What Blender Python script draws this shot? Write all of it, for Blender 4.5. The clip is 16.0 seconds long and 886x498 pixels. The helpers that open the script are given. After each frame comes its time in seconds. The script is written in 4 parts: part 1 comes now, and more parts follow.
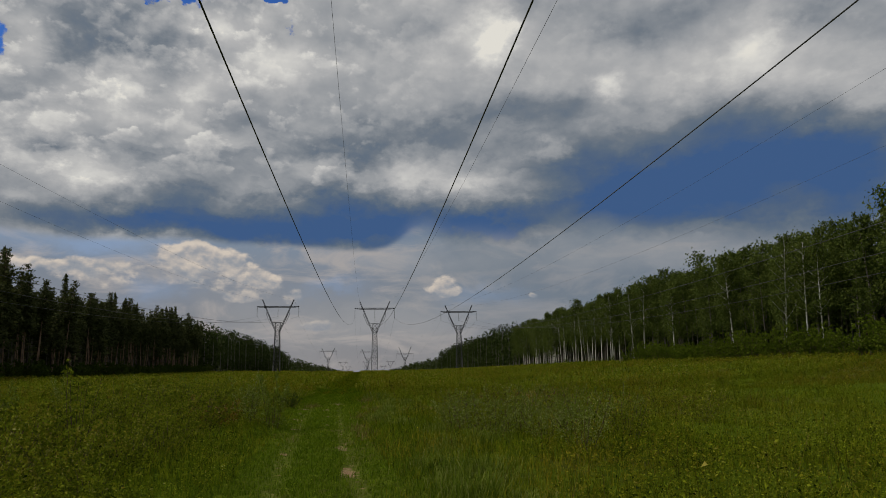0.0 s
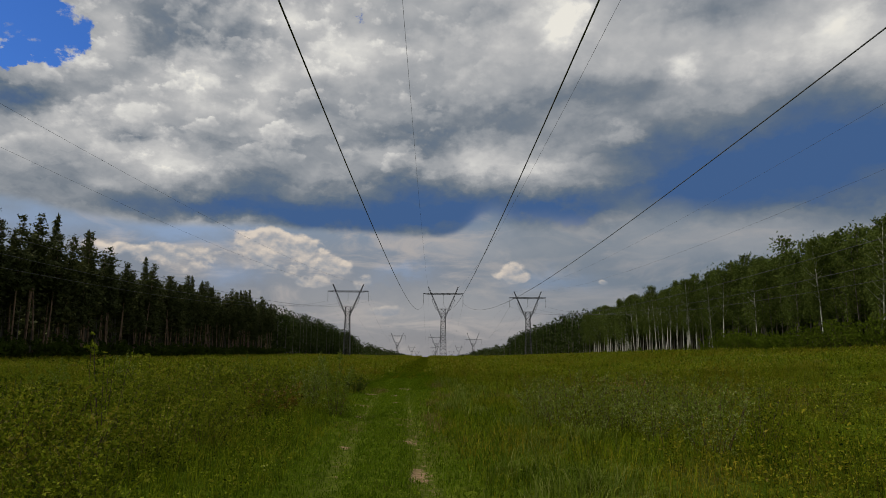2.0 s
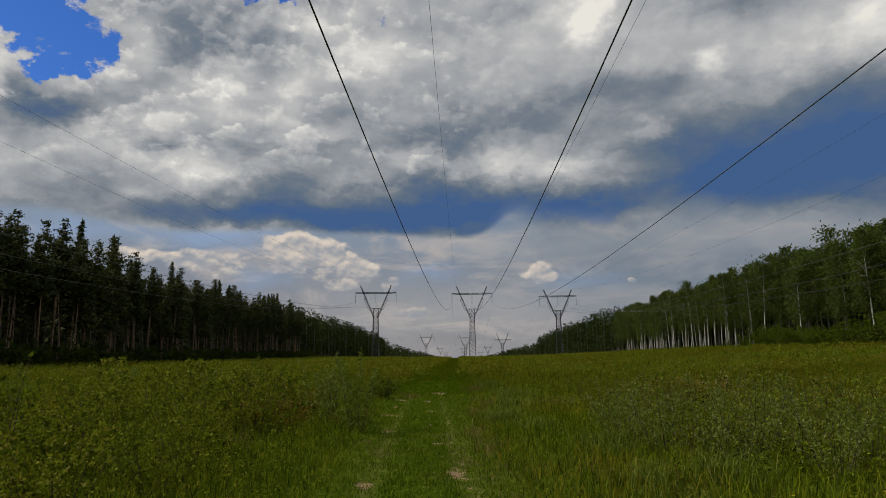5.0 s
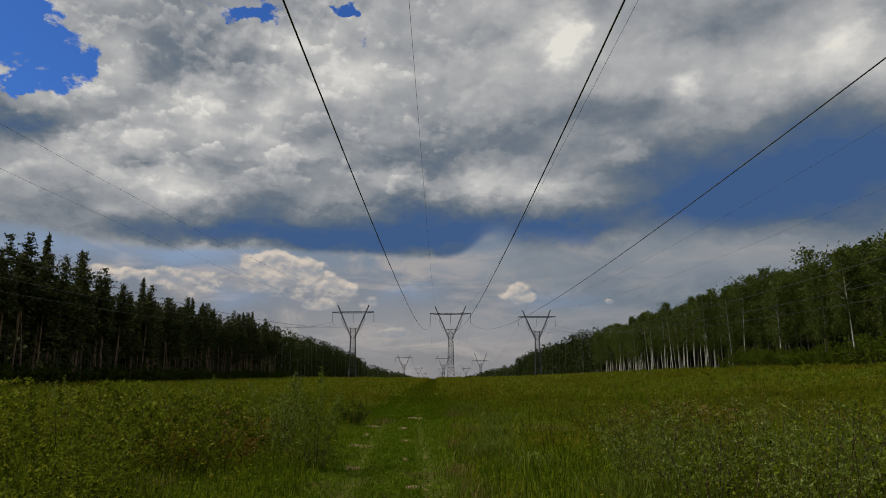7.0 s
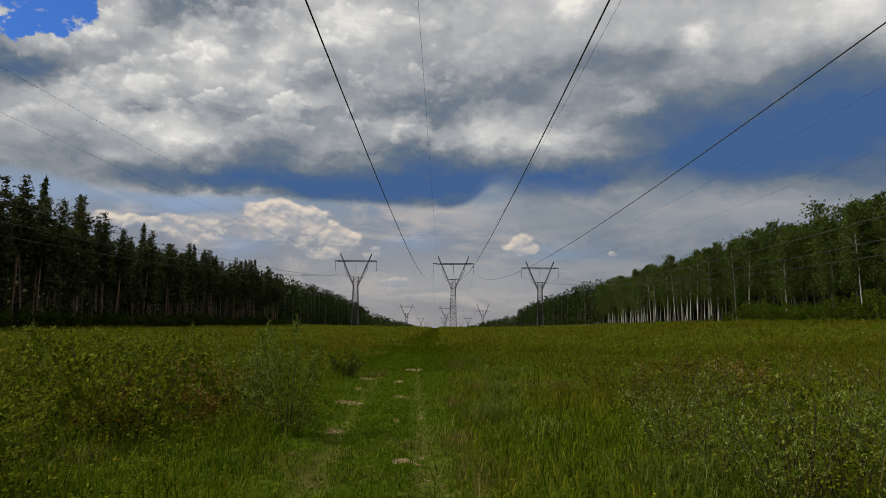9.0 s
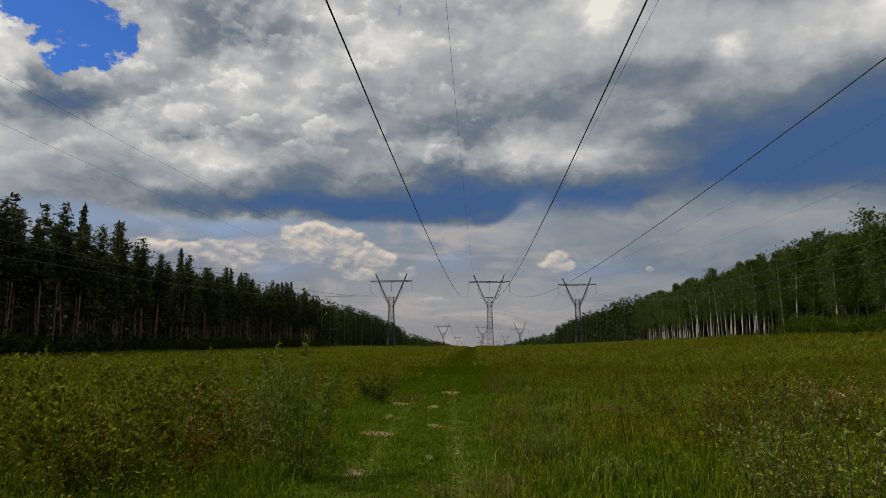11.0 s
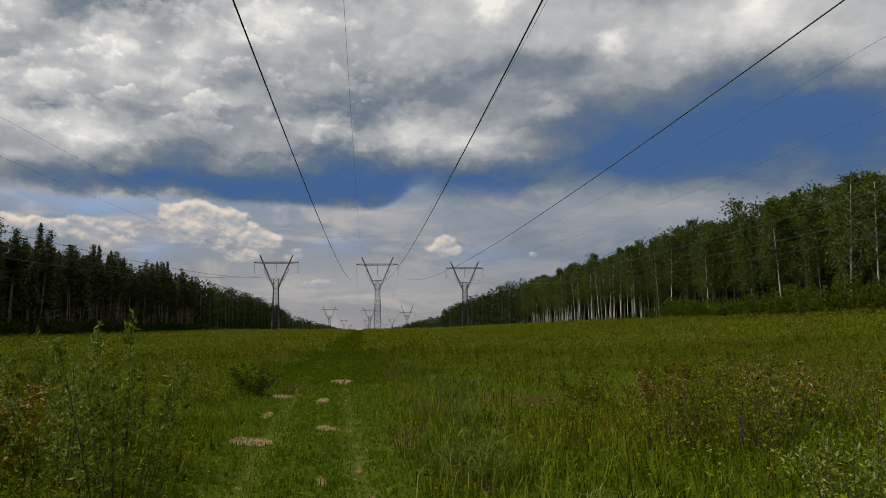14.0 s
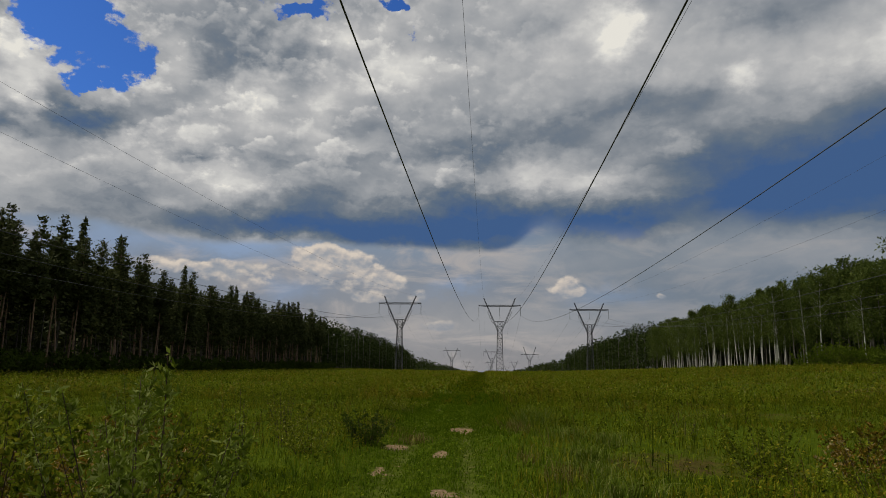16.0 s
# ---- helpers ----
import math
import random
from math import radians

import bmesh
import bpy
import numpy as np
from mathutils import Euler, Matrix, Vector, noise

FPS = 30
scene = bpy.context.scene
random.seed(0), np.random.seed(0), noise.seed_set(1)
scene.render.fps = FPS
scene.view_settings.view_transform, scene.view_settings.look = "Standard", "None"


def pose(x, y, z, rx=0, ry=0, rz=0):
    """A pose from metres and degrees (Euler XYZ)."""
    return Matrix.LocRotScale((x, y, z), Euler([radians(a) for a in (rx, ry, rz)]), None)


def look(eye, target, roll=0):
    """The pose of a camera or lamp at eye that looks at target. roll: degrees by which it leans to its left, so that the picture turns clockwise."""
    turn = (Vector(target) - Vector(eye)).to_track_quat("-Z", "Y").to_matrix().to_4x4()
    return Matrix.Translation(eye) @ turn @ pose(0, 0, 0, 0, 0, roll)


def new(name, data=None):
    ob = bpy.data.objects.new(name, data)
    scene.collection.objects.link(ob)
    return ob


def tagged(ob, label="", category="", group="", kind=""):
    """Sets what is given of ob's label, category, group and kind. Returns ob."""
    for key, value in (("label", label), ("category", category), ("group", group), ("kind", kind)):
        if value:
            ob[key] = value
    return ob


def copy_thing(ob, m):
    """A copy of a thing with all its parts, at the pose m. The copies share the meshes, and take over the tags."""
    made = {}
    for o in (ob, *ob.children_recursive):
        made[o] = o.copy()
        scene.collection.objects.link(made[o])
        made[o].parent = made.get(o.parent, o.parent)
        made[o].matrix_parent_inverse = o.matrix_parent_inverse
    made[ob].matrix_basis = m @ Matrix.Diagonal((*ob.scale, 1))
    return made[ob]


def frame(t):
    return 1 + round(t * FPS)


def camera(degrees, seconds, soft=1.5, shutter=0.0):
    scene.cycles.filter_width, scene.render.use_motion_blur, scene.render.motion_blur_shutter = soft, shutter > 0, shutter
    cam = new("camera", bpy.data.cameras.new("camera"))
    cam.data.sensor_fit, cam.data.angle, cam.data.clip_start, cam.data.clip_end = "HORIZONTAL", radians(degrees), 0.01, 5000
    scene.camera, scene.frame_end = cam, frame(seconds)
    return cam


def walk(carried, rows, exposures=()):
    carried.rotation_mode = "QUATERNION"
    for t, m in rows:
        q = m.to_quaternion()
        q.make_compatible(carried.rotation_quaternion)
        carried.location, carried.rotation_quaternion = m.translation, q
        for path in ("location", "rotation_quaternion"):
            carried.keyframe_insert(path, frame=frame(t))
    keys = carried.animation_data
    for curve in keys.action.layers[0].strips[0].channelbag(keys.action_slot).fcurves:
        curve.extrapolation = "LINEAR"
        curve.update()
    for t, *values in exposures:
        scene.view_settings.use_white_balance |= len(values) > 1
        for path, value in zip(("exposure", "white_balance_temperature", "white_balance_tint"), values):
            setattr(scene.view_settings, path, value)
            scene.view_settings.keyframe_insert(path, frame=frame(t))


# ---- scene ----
LENS = 64.1
cam = camera(LENS, 16.0, soft=0.55)

# seconds, x, y, z in metres, then yaw, pitch and roll in degrees
PATH = [
    (0.0, 0.506, -1.712, 1.607, -6.37, 9.83, -0.73),
    (0.5, 0.464, -1.156, 1.607, -4.71, 9.77, 0.08),
    (1.0, 0.474, -0.663, 1.563, -3.26, 9.41, 0.07),
    (1.5, 0.449, -0.050, 1.564, -1.55, 9.37, 0.14),
    (2.0, 0.419, 0.707, 1.551, -0.78, 8.74, 0.26),
    (2.5, 0.384, 1.360, 1.593, -0.09, 8.31, 0.53),
    (3.0, 0.246, 1.968, 1.573, 0.97, 8.30, 0.40),
    (5.5, 0.100, 5.230, 1.512, 1.13, 8.90, -0.91),
    (6.0, 0.165, 5.843, 1.537, 0.42, 9.27, -0.95),
    (6.5, 0.096, 6.396, 1.542, 0.16, 10.57, -0.38),
    (7.0, 0.055, 6.941, 1.541, -0.34, 10.44, -0.41),
    (7.5, 0.062, 7.533, 1.542, -0.86, 8.98, -0.14),
    (8.0, 0.046, 7.947, 1.513, -1.78, 6.89, 0.30),
    (8.5, 0.127, 8.493, 1.563, -1.11, 6.43, 0.43),
    (11.0, 0.120, 10.786, 1.582, 2.81, 7.98, -0.55),
    (11.5, 0.068, 11.117, 1.570, 0.26, 9.18, -0.73),
    (12.0, 0.082, 11.705, 1.532, -5.11, 10.08, -1.11),
    (12.5, 0.012, 12.186, 1.547, -5.80, 10.13, -0.17),
    (13.0, -0.118, 12.661, 1.565, -7.28, 8.77, 0.28),
    (13.5, -0.130, 13.118, 1.594, -6.80, 7.69, -0.16),
    (14.0, -0.170, 13.662, 1.578, -6.29, 6.53, -0.70),
    (14.5, -0.140, 14.027, 1.571, -5.21, 6.67, -0.68),
    (15.0, -0.138, 14.468, 1.580, -3.04, 7.41, 0.28),
    (15.5, -0.152, 15.110, 1.620, -0.83, 8.65, 0.09),
    (16.0, -0.183, 15.537, 1.646, 3.64, 9.90, 0.48),
]


def eye_pose(x, y, z, yaw, pitch, roll):
    a, b = radians(yaw), radians(pitch)
    ahead = Vector((-math.sin(a) * math.cos(b), math.cos(a) * math.cos(b), math.sin(b)))
    eye = Vector((x, y, z))
    return look(eye, eye + ahead, roll)


# seconds, stops: the clip's camera brightens where it tips down
EXPOSURE = [(0.0, -0.08), (1.0, 0.02), (3.0, 0.06), (5.5, 0.03), (6.5, -0.06), (7.0, -0.06), (8.5, 0.14), (11.0, 0.06), (12.0, 0.02), (13.0, -0.06), (14.0, 0.18), (14.5, 0.2), (15.5, 0.05), (16.0, 0.0)]
walk(cam, [(row[0], eye_pose(*row[1:])) for row in PATH], EXPOSURE)

# ---------------------------------------------------------------- sky and sun
SUN_EL, SUN_AZ = 47.0, -80.0  # degrees; azimuth to the right of the line's direction

world = bpy.data.worlds.new("world")
scene.world = world
world.use_nodes = True
wt = world.node_tree
wt.nodes.clear()


class Graph:
    """Short hand for node trees: every call adds one node and returns its first output."""

    def __init__(self, tree):
        self.tree = tree

    def link(self, value, socket):
        if isinstance(value, (int, float)):
            socket.default_value = value
        elif isinstance(value, (tuple, list)):
            socket.default_value = value
        else:
            self.tree.links.new(value, socket)

    def add(self, kind):
        return self.tree.nodes.new(kind)

    def math(self, op, a, b=0.0, c=0.0, clamp=False):
        n = self.add("ShaderNodeMath")
        n.operation, n.use_clamp = op, clamp
        for i, v in enumerate((a, b, c)):
            self.link(v, n.inputs[i])
        return n.outputs[0]

    def step(self, v, lo, hi):
        n = self.add("ShaderNodeMapRange")
        n.interpolation_type = "SMOOTHSTEP"
        self.link(v, n.inputs[0])
        n.inputs[1].default_value, n.inputs[2].default_value = lo, hi
        return n.outputs[0]

    def mix(self, f, a, b, blend="MIX"):
        n = self.add("ShaderNodeMix")
        n.data_type, n.blend_type = "RGBA", blend
        self.link(f, n.inputs[0])
        for v, i in ((a, 6), (b, 7)):
            self.link((*v, 1.0) if isinstance(v, tuple) and len(v) == 3 else v, n.inputs[i])
        return n.outputs[2]

    def ramp(self, v, stops):
        n = self.add("ShaderNodeValToRGB")
        self.link(v, n.inputs[0])
        els = n.color_ramp.elements
        while len(els) < len(stops):
            els.new(0.5)
        for e, (p, c) in zip(els, stops):
            e.position, e.color = p, (*c, 1.0)
        return n.outputs[0]

    def noise(self, vec, scale, detail=6.0, rough=0.55, dist=0.0, lac=2.0):
        n = self.add("ShaderNodeTexNoise")
        if vec is not None:
            self.link(vec, n.inputs["Vector"])
        n.inputs["Scale"].default_value, n.inputs["Detail"].default_value = scale, detail
        n.inputs["Roughness"].default_value, n.inputs["Distortion"].default_value = rough, dist
        n.inputs["Lacunarity"].default_value = lac
        return n.outputs[0]

    def vec(self, x, y, z):
        n = self.add("ShaderNodeCombineXYZ")
        for i, v in enumerate((x, y, z)):
            self.link(v, n.inputs[i])
        return n.outputs[0]

    def vadd(self, a, b):
        n = self.add("ShaderNodeVectorMath")
        self.link(a, n.inputs[0])
        self.link(b, n.inputs[1])
        return n.outputs[0]


def build_sky():
    g = Graph(wt)
    where = g.add("ShaderNodeTexCoord").outputs["Generated"]
    split = g.add("ShaderNodeSeparateXYZ")
    g.link(where, split.inputs[0])
    x, y, z = split.outputs
    az0 = g.math("MULTIPLY", g.math("ARCTAN2", x, y), 57.2958)
    el0 = g.math("MULTIPLY", g.math("ARCSINE", z), 57.2958)
    flat = g.vec(g.math("MULTIPLY", az0, 0.1), g.math("MULTIPLY", el0, 0.14), 0.0)
    # ragged outlines: shift the directions by noise
    wob = g.noise(flat, 1.3, 5.0, 0.6)
    wob2 = g.noise(g.vadd(flat, (7.3, 2.1, 4.0)), 1.3, 5.0, 0.6)
    fine = g.noise(g.vadd(flat, (3.1, 8.4, 1.0)), 4.0, 5.0, 0.6)
    fine2 = g.noise(g.vadd(flat, (6.2, 0.4, 9.0)), 4.0, 5.0, 0.6)
    az = g.math("ADD", az0, g.math("MULTIPLY", g.math("SUBTRACT", wob, 0.5), 6.0))
    az = g.math("MULTIPLY_ADD", g.math("SUBTRACT", fine, 0.5), 4.0, az)
    el = g.math("ADD", el0, g.math("MULTIPLY", g.math("SUBTRACT", wob2, 0.5), 3.6))
    el = g.math("MULTIPLY_ADD", g.math("SUBTRACT", fine2, 0.5), 2.6, el)

    def blobs(rows, a=az, e=el, swell=1.0):
        """Sum of soft ellipses: azimuth, elevation, their half widths in degrees, weight."""
        total = 0.0
        for ca, ce, sa, se, weight in rows:
            u = g.math("MULTIPLY", g.math("SUBTRACT", a, ca), 1.0 / (sa * swell))
            v = g.math("MULTIPLY", g.math("SUBTRACT", e, ce), 1.0 / (se * swell))
            r = g.math("ADD", g.math("MULTIPLY", u, u), g.math("MULTIPLY", v, v))
            total = g.math("MULTIPLY_ADD", g.math("EXPONENT", g.math("MULTIPLY", r, -1.0)), weight, total)
        return total

    # clear air between the clouds
    air = g.add("ShaderNodeTexSky")
    air.sky_type, air.sun_disc = "NISHITA", False
    air.sun_elevation, air.sun_rotation = radians(SUN_EL), radians(SUN_AZ)
    air.air_density, air.dust_density, air.ozone_density = 1.0, 0.3, 3.0
    blue = g.mix(1.0, air.outputs[0], (0.026, 0.050, 0.095), "MULTIPLY")

    def heaps(off, scale, detail, rough, rise):
        """Billows of one layer: their height, and how far they face the light above."""
        n = g.noise(g.vadd(flat, off), scale, detail, rough)
        up = g.noise(g.vadd(flat, (off[0] - 0.25 * rise, off[1] + rise, off[2])), scale, detail, rough)
        return n, g.math("SUBTRACT", n, up)

    # the grey deck: broad soft billows, a dark underside towards its far edge
    broad, slope = heaps((1.7, 5.2, 0.0), 0.95, 5.0, 0.48, 0.14)
    bright = blobs(BRIGHT_LEFT + BRIGHT_RIGHT, swell=1.1)
    dark = blobs(DARK_LEFT + DARK_RIGHT, swell=1.15)
    calm = g.math("SUBTRACT", 1.0, g.math("MULTIPLY", dark, 0.95), clamp=True)
    s = g.math("MULTIPLY_ADD", g.math("SUBTRACT", broad, 0.5), 0.45, g.math("MULTIPLY", slope, 0.7))
    s = g.math("MULTIPLY_ADD", s, calm, 0.545)
    # long streaks along the deck's underside
    streak = g.noise(g.vec(g.math("MULTIPLY", az, 0.055), g.math("MULTIPLY", el, 0.26), 4.0), 1.6, 5.0, 0.52, 0.5)
    s = g.math("MULTIPLY_ADD", g.math("MULTIPLY", g.math("SUBTRACT", streak, 0.5), g.math("MULTIPLY", g.math("MULTIPLY_ADD", g.step(el0, 24.0, 14.0), 0.8, 0.2), calm)), 0.7, s)
    s = g.math("MULTIPLY_ADD", bright, 1.3, s)
    s = g.math("MULTIPLY_ADD", dark, -1.0, s)
    # nearer heaps in front of it, with crisp lit rims and grey undersides
    crisp = g.math("MULTIPLY_ADD", g.step(az0, 9.0, -7.0), 0.7, 0.2)
    crisp = g.math("MULTIPLY", crisp, g.math("MULTIPLY", calm, g.step(el0, 11.0, 16.0)))
    for off, scale, rise, thr, lift in (((4.0, 1.0, 2.0), 1.5, 0.10, 0.50, 0.03), ((8.0, 3.0, 1.0), 2.3, 0.07, 0.53, 0.06), ((2.0, 7.0, 6.0), 3.6, 0.045, 0.56, 0.07)):
        n, face = heaps(off, scale, 7.0, 0.53, rise)
        shade = g.math("MULTIPLY_ADD", face, 1.35, g.math("MULTIPLY_ADD", g.math("SUBTRACT", thr + 0.12, n), 0.7, lift))
        f = g.math("MULTIPLY", g.step(n, thr - 0.01, thr + 0.06), crisp)
        s = g.math("MULTIPLY_ADD", g.math("MULTIPLY", shade, f), 0.8, s)
    deck = g.ramp(s, [(0.0, (0.050, 0.108, 0.245)), (0.14, (0.078, 0.125, 0.215)), (0.26, (0.115, 0.155, 0.212)), (0.38, (0.172, 0.200, 0.236)),
                      (0.55, (0.315, 0.33, 0.35)), (0.75, (0.475, 0.475, 0.475)), (0.92, (0.66, 0.65, 0.62)), (1.0, (0.78, 0.755, 0.69))])

    # gaps in the deck
    ragged = g.noise(g.vadd(flat, (5.0, 5.0, 5.0)), 2.4, 9.0, 0.62)
    gap = blobs(CLEAR_GAPS)
    hole = g.math("ADD", gap, g.math("MULTIPLY", g.math("SUBTRACT", 0.5, ragged), g.math("MULTIPLY", g.step(gap, 0.02, 0.3), 2.4)))
    cover = g.math("SUBTRACT", 1.0, g.step(hole, 0.36, 0.62))
    sky = g.mix(cover, blue, deck)

    # haze and heaped clouds under the deck's far edge
    haze = g.ramp(g.math("MULTIPLY", el0, 1.0 / 16.0), [(0.0, (0.27, 0.262, 0.268)), (0.25, (0.232, 0.244, 0.267)),
                                                       (0.5, (0.205, 0.24, 0.295)), (0.8, (0.225, 0.295, 0.395))])
    rain = g.step(az, 0.0, 9.0)
    haze = g.mix(g.math("MULTIPLY", g.math("MULTIPLY", rain, g.step(el0, 2.0, 6.0)), 0.9), haze, (0.170, 0.208, 0.255))
    veil = g.math("MULTIPLY", g.math("ADD", blobs(SOFT_VEIL), g.math("SUBTRACT", broad, 0.5), clamp=True), 0.8)
    haze = g.mix(veil, haze, (0.40, 0.395, 0.395))
    drift = g.noise(g.vec(g.math("MULTIPLY", az0, 0.11), g.math("MULTIPLY", el0, 0.34), 3.0), 1.5, 7.0, 0.58, 0.6)
    haze = g.mix(g.math("MULTIPLY", g.step(drift, 0.46, 0.68), g.math("MULTIPLY_ADD", rain, -0.45, 0.75)), haze, (0.43, 0.395, 0.375))
    haze = g.mix(g.math("MULTIPLY", blobs(PALE_GAPS), 0.85, clamp=True), haze, (0.25, 0.35, 0.53))
    small, facing = heaps((9.0, 2.0, 4.0), 5.5, 6.0, 0.52, 0.035)
    large, facing_large = heaps((3.0, 6.0, 2.0), 3.0, 6.0, 0.52, 0.065)
    bank = blobs(HEAPED_CLOUD, g.math("MULTIPLY_ADD", g.math("SUBTRACT", wob, 0.5), 3.0, az0), g.math("MULTIPLY_ADD", g.math("SUBTRACT", wob2, 0.5), 2.0, el0))
    heap_shape = g.math("ADD", bank, g.math("MULTIPLY", g.math("MULTIPLY_ADD", g.math("SUBTRACT", large, 0.5), 1.1, g.math("MULTIPLY", g.math("SUBTRACT", small, 0.5), 0.7)), g.math("MULTIPLY", g.step(bank, 0.1, 0.6), 2.6)))
    heap = g.math("MULTIPLY", g.step(heap_shape, 0.36, 0.80), g.math("MULTIPLY_ADD", g.step(el0, 4.5, 8.0), 0.45, 0.55))
    heap_s = g.math("MULTIPLY_ADD", facing, 1.5, g.math("MULTIPLY_ADD", facing_large, 2.2, 0.50))
    heap_s = g.math("MULTIPLY_ADD", g.math("SUBTRACT", 0.85, heap_shape), 0.25, heap_s)
    heap_s = g.math("MULTIPLY_ADD", g.math("SUBTRACT", el0, 7.2), 0.07, heap_s)
    heap_col = g.ramp(heap_s, [(0.15, (0.235, 0.270, 0.325)), (0.42, (0.345, 0.352, 0.372)), (0.6, (0.49, 0.45, 0.42)), (0.85, (0.69, 0.60, 0.505))])
    low = g.mix(g.math("MULTIPLY", heap, 0.9), haze, heap_col)
    edge = g.math("SUBTRACT", g.math("MULTIPLY_ADD", g.math("SUBTRACT", wob2, 0.5), 1.2, el0), blobs(DECK_EDGE, az0, el0))
    rim = g.mix(g.step(az0, 1.0, 6.0), g.vec(g.step(edge, 9.75, 10.45), 0.0, 0.0), g.vec(g.step(edge, 8.7, 11.4), 0.0, 0.0))
    part = g.add("ShaderNodeSeparateXYZ")
    g.link(rim, part.inputs[0])
    sky = g.mix(part.outputs[0], low, sky)

    # dark ground colour below the horizon
    sky = g.mix(g.step(z, -0.01, -0.08), sky, (0.05, 0.06, 0.035))
    bg = g.add("ShaderNodeBackground")
    g.link(sky, bg.inputs[0])
    bg.inputs[1].default_value = 1.0
    out = g.add("ShaderNodeOutputWorld")
    g.link(bg.outputs[0], out.inputs[0])


# azimuth, elevation, half widths (degrees), weight
BRIGHT_LEFT = [
    (-25.7, 23.1, 1.8, 1.5, 0.22), (-30.2, 19.3, 1.6, 0.8, 0.22), (-19.4, 20.5, 3.0, 1.6, 0.18), (-25.3, 18.0, 2.3, 1.0, 0.16),
    (-13.7, 20.9, 1.6, 1.3, 0.22), (-8.3, 24.1, 2.8, 1.9, 0.22), (-12.6, 26.2, 1.4, 1.2, 0.2), (-20.6, 13.8, 2.9, 1.2, 0.26),
    (-30.3, 15.8, 2.1, 0.8, 0.16), (-25.8, 12.4, 1.7, 0.6, 0.16), (-12.2, 18.4, 4.1, 0.9, 0.14), (-1.1, 23.5, 5.3, 2.5, 0.12),
    (-36.9, 22.5, 1.7, 0.8, 0.3), (-35.5, 19.9, 2.1, 1.7, 0.3), (-35.7, 14.9, 2.1, 1.0, 0.15),
]
BRIGHT_RIGHT = [
    (7.2, 26.5, 3.3, 2.0, 0.15),
    (10.9, 26.4, 1.6, 2.2, 0.36), (20.1, 21.6, 1.2, 0.8, 0.22), (31.2, 22.7, 3.8, 2.0, 0.2), (3.7, 15.8, 2.1, 1.0, 0.2),
    (8.8, 15.3, 2.1, 1.1, 0.2), (15.3, 17.2, 1.2, 0.7, 0.24), (16.0, 25.0, 4.9, 2.4, 0.1), (-3.4, 15.6, 2.4, 0.9, 0.12),
    (24.5, 22.3, 4.7, 1.6, 0.08), (37.5, 19.2, 4.1, 1.9, 0.14), (32.3, 24.4, 1.6, 1.5, 0.15),
]
DARK_LEFT = [
    (-31.4, 17.7, 2.0, 1.5, 0.42), (-20.9, 24.1, 3.6, 1.6, 0.26), (-15.6, 23.2, 1.8, 1.8, 0.12), (-24.0, 16.0, 1.6, 0.7, 0.22),
    (-14.2, 12.8, 5.8, 1.8, 0.26), (-4.5, 11.2, 10.0, 1.3, 0.44), (-3.4, 17.8, 4.3, 1.0, 0.2), (-24.4, 11.2, 7.2, 0.9, 0.2), (-16.0, 10.9, 6.0, 0.9, 0.2),
    (-36.8, 16.8, 1.6, 1.2, 0.3),
]
DARK_RIGHT = [
    (15.4, 17.6, 6.5, 1.3, 0.2), (-1.5, 13.8, 4.2, 1.6, 0.22), (10.8, 12.2, 3.9, 1.0, 0.15),
    (0.9, 12.9, 3.7, 1.4, 0.2), (5.6, 18.9, 3.3, 0.9, 0.2), (13.6, 20.3, 5.3, 1.2, 0.2), (25.5, 14.0, 8.4, 3.3, 0.58),
    (19.9, 13.6, 4.1, 2.6, 0.2), (11.0, 11.2, 3.1, 0.8, 0.34), (28.3, 19.3, 4.4, 1.1, 0.12), (21.8, 25.5, 3.3, 1.0, 0.2),
    (4.7, 27.1, 1.9, 1.0, 0.16), (5.1, 12.0, 6.9, 1.1, 0.25), (38.6, 14.6, 5.0, 2.6, 0.42), (33.0, 15.4, 5.0, 2.6, 0.16), (37.6, 11.5, 4.0, 1.6, 0.25),
    (34.9, 24.7, 2.6, 0.9, 0.15),
]
CLEAR_GAPS = [
    (-32.2, 23.7, 3.1, 2.2, 1.0), (-34.6, 24.9, 3.0, 1.3, 0.9), (-28.7, 22.2, 1.2, 1.4, 0.6), (-30.8, 20.9, 1.8, 0.7, 0.8),
    (-15.9, 27.8, 2.4, 0.7, 1.0), (-8.5, 28.9, 1.2, 0.6, 0.8), (-34.6, 28.1, 5.0, 2.1, 0.8), (-14.9, 30.7, 3.9, 1.5, 0.8),
    (-6.0, 26.9, 0.6, 0.7, 0.6), (-31.8, 20.4, 1.0, 0.7, 0.6),
]
HEAPED_CLOUD = [
    (-21.3, 7.8, 2.0, 0.8, 1.0), (-17.4, 7.8, 2.1, 0.6, 0.9), (-19.0, 6.7, 2.5, 0.6, 0.5), (-13.2, 9.0, 2.4, 1.1, 1.1),
    (-10.5, 8.6, 2.7, 0.9, 0.8), (-8.5, 7.3, 2.0, 0.9, 0.95), (-13.1, 6.9, 2.2, 0.7, 0.6), (-9.8, 5.9, 2.2, 0.5, 0.6),
    (-5.5, 6.2, 1.0, 0.6, 0.8), (6.0, 7.3, 1.4, 0.8, 0.9), (6.6, 6.5, 1.1, 0.5, 0.7), (13.6, 6.1, 0.6, 0.3, 0.6),
    (-3.2, 4.0, 4.1, 0.6, 0.5), (4.1, 5.1, 2.7, 0.7, 0.45), (-25.3, 7.8, 2.3, 0.8, 0.7),
]
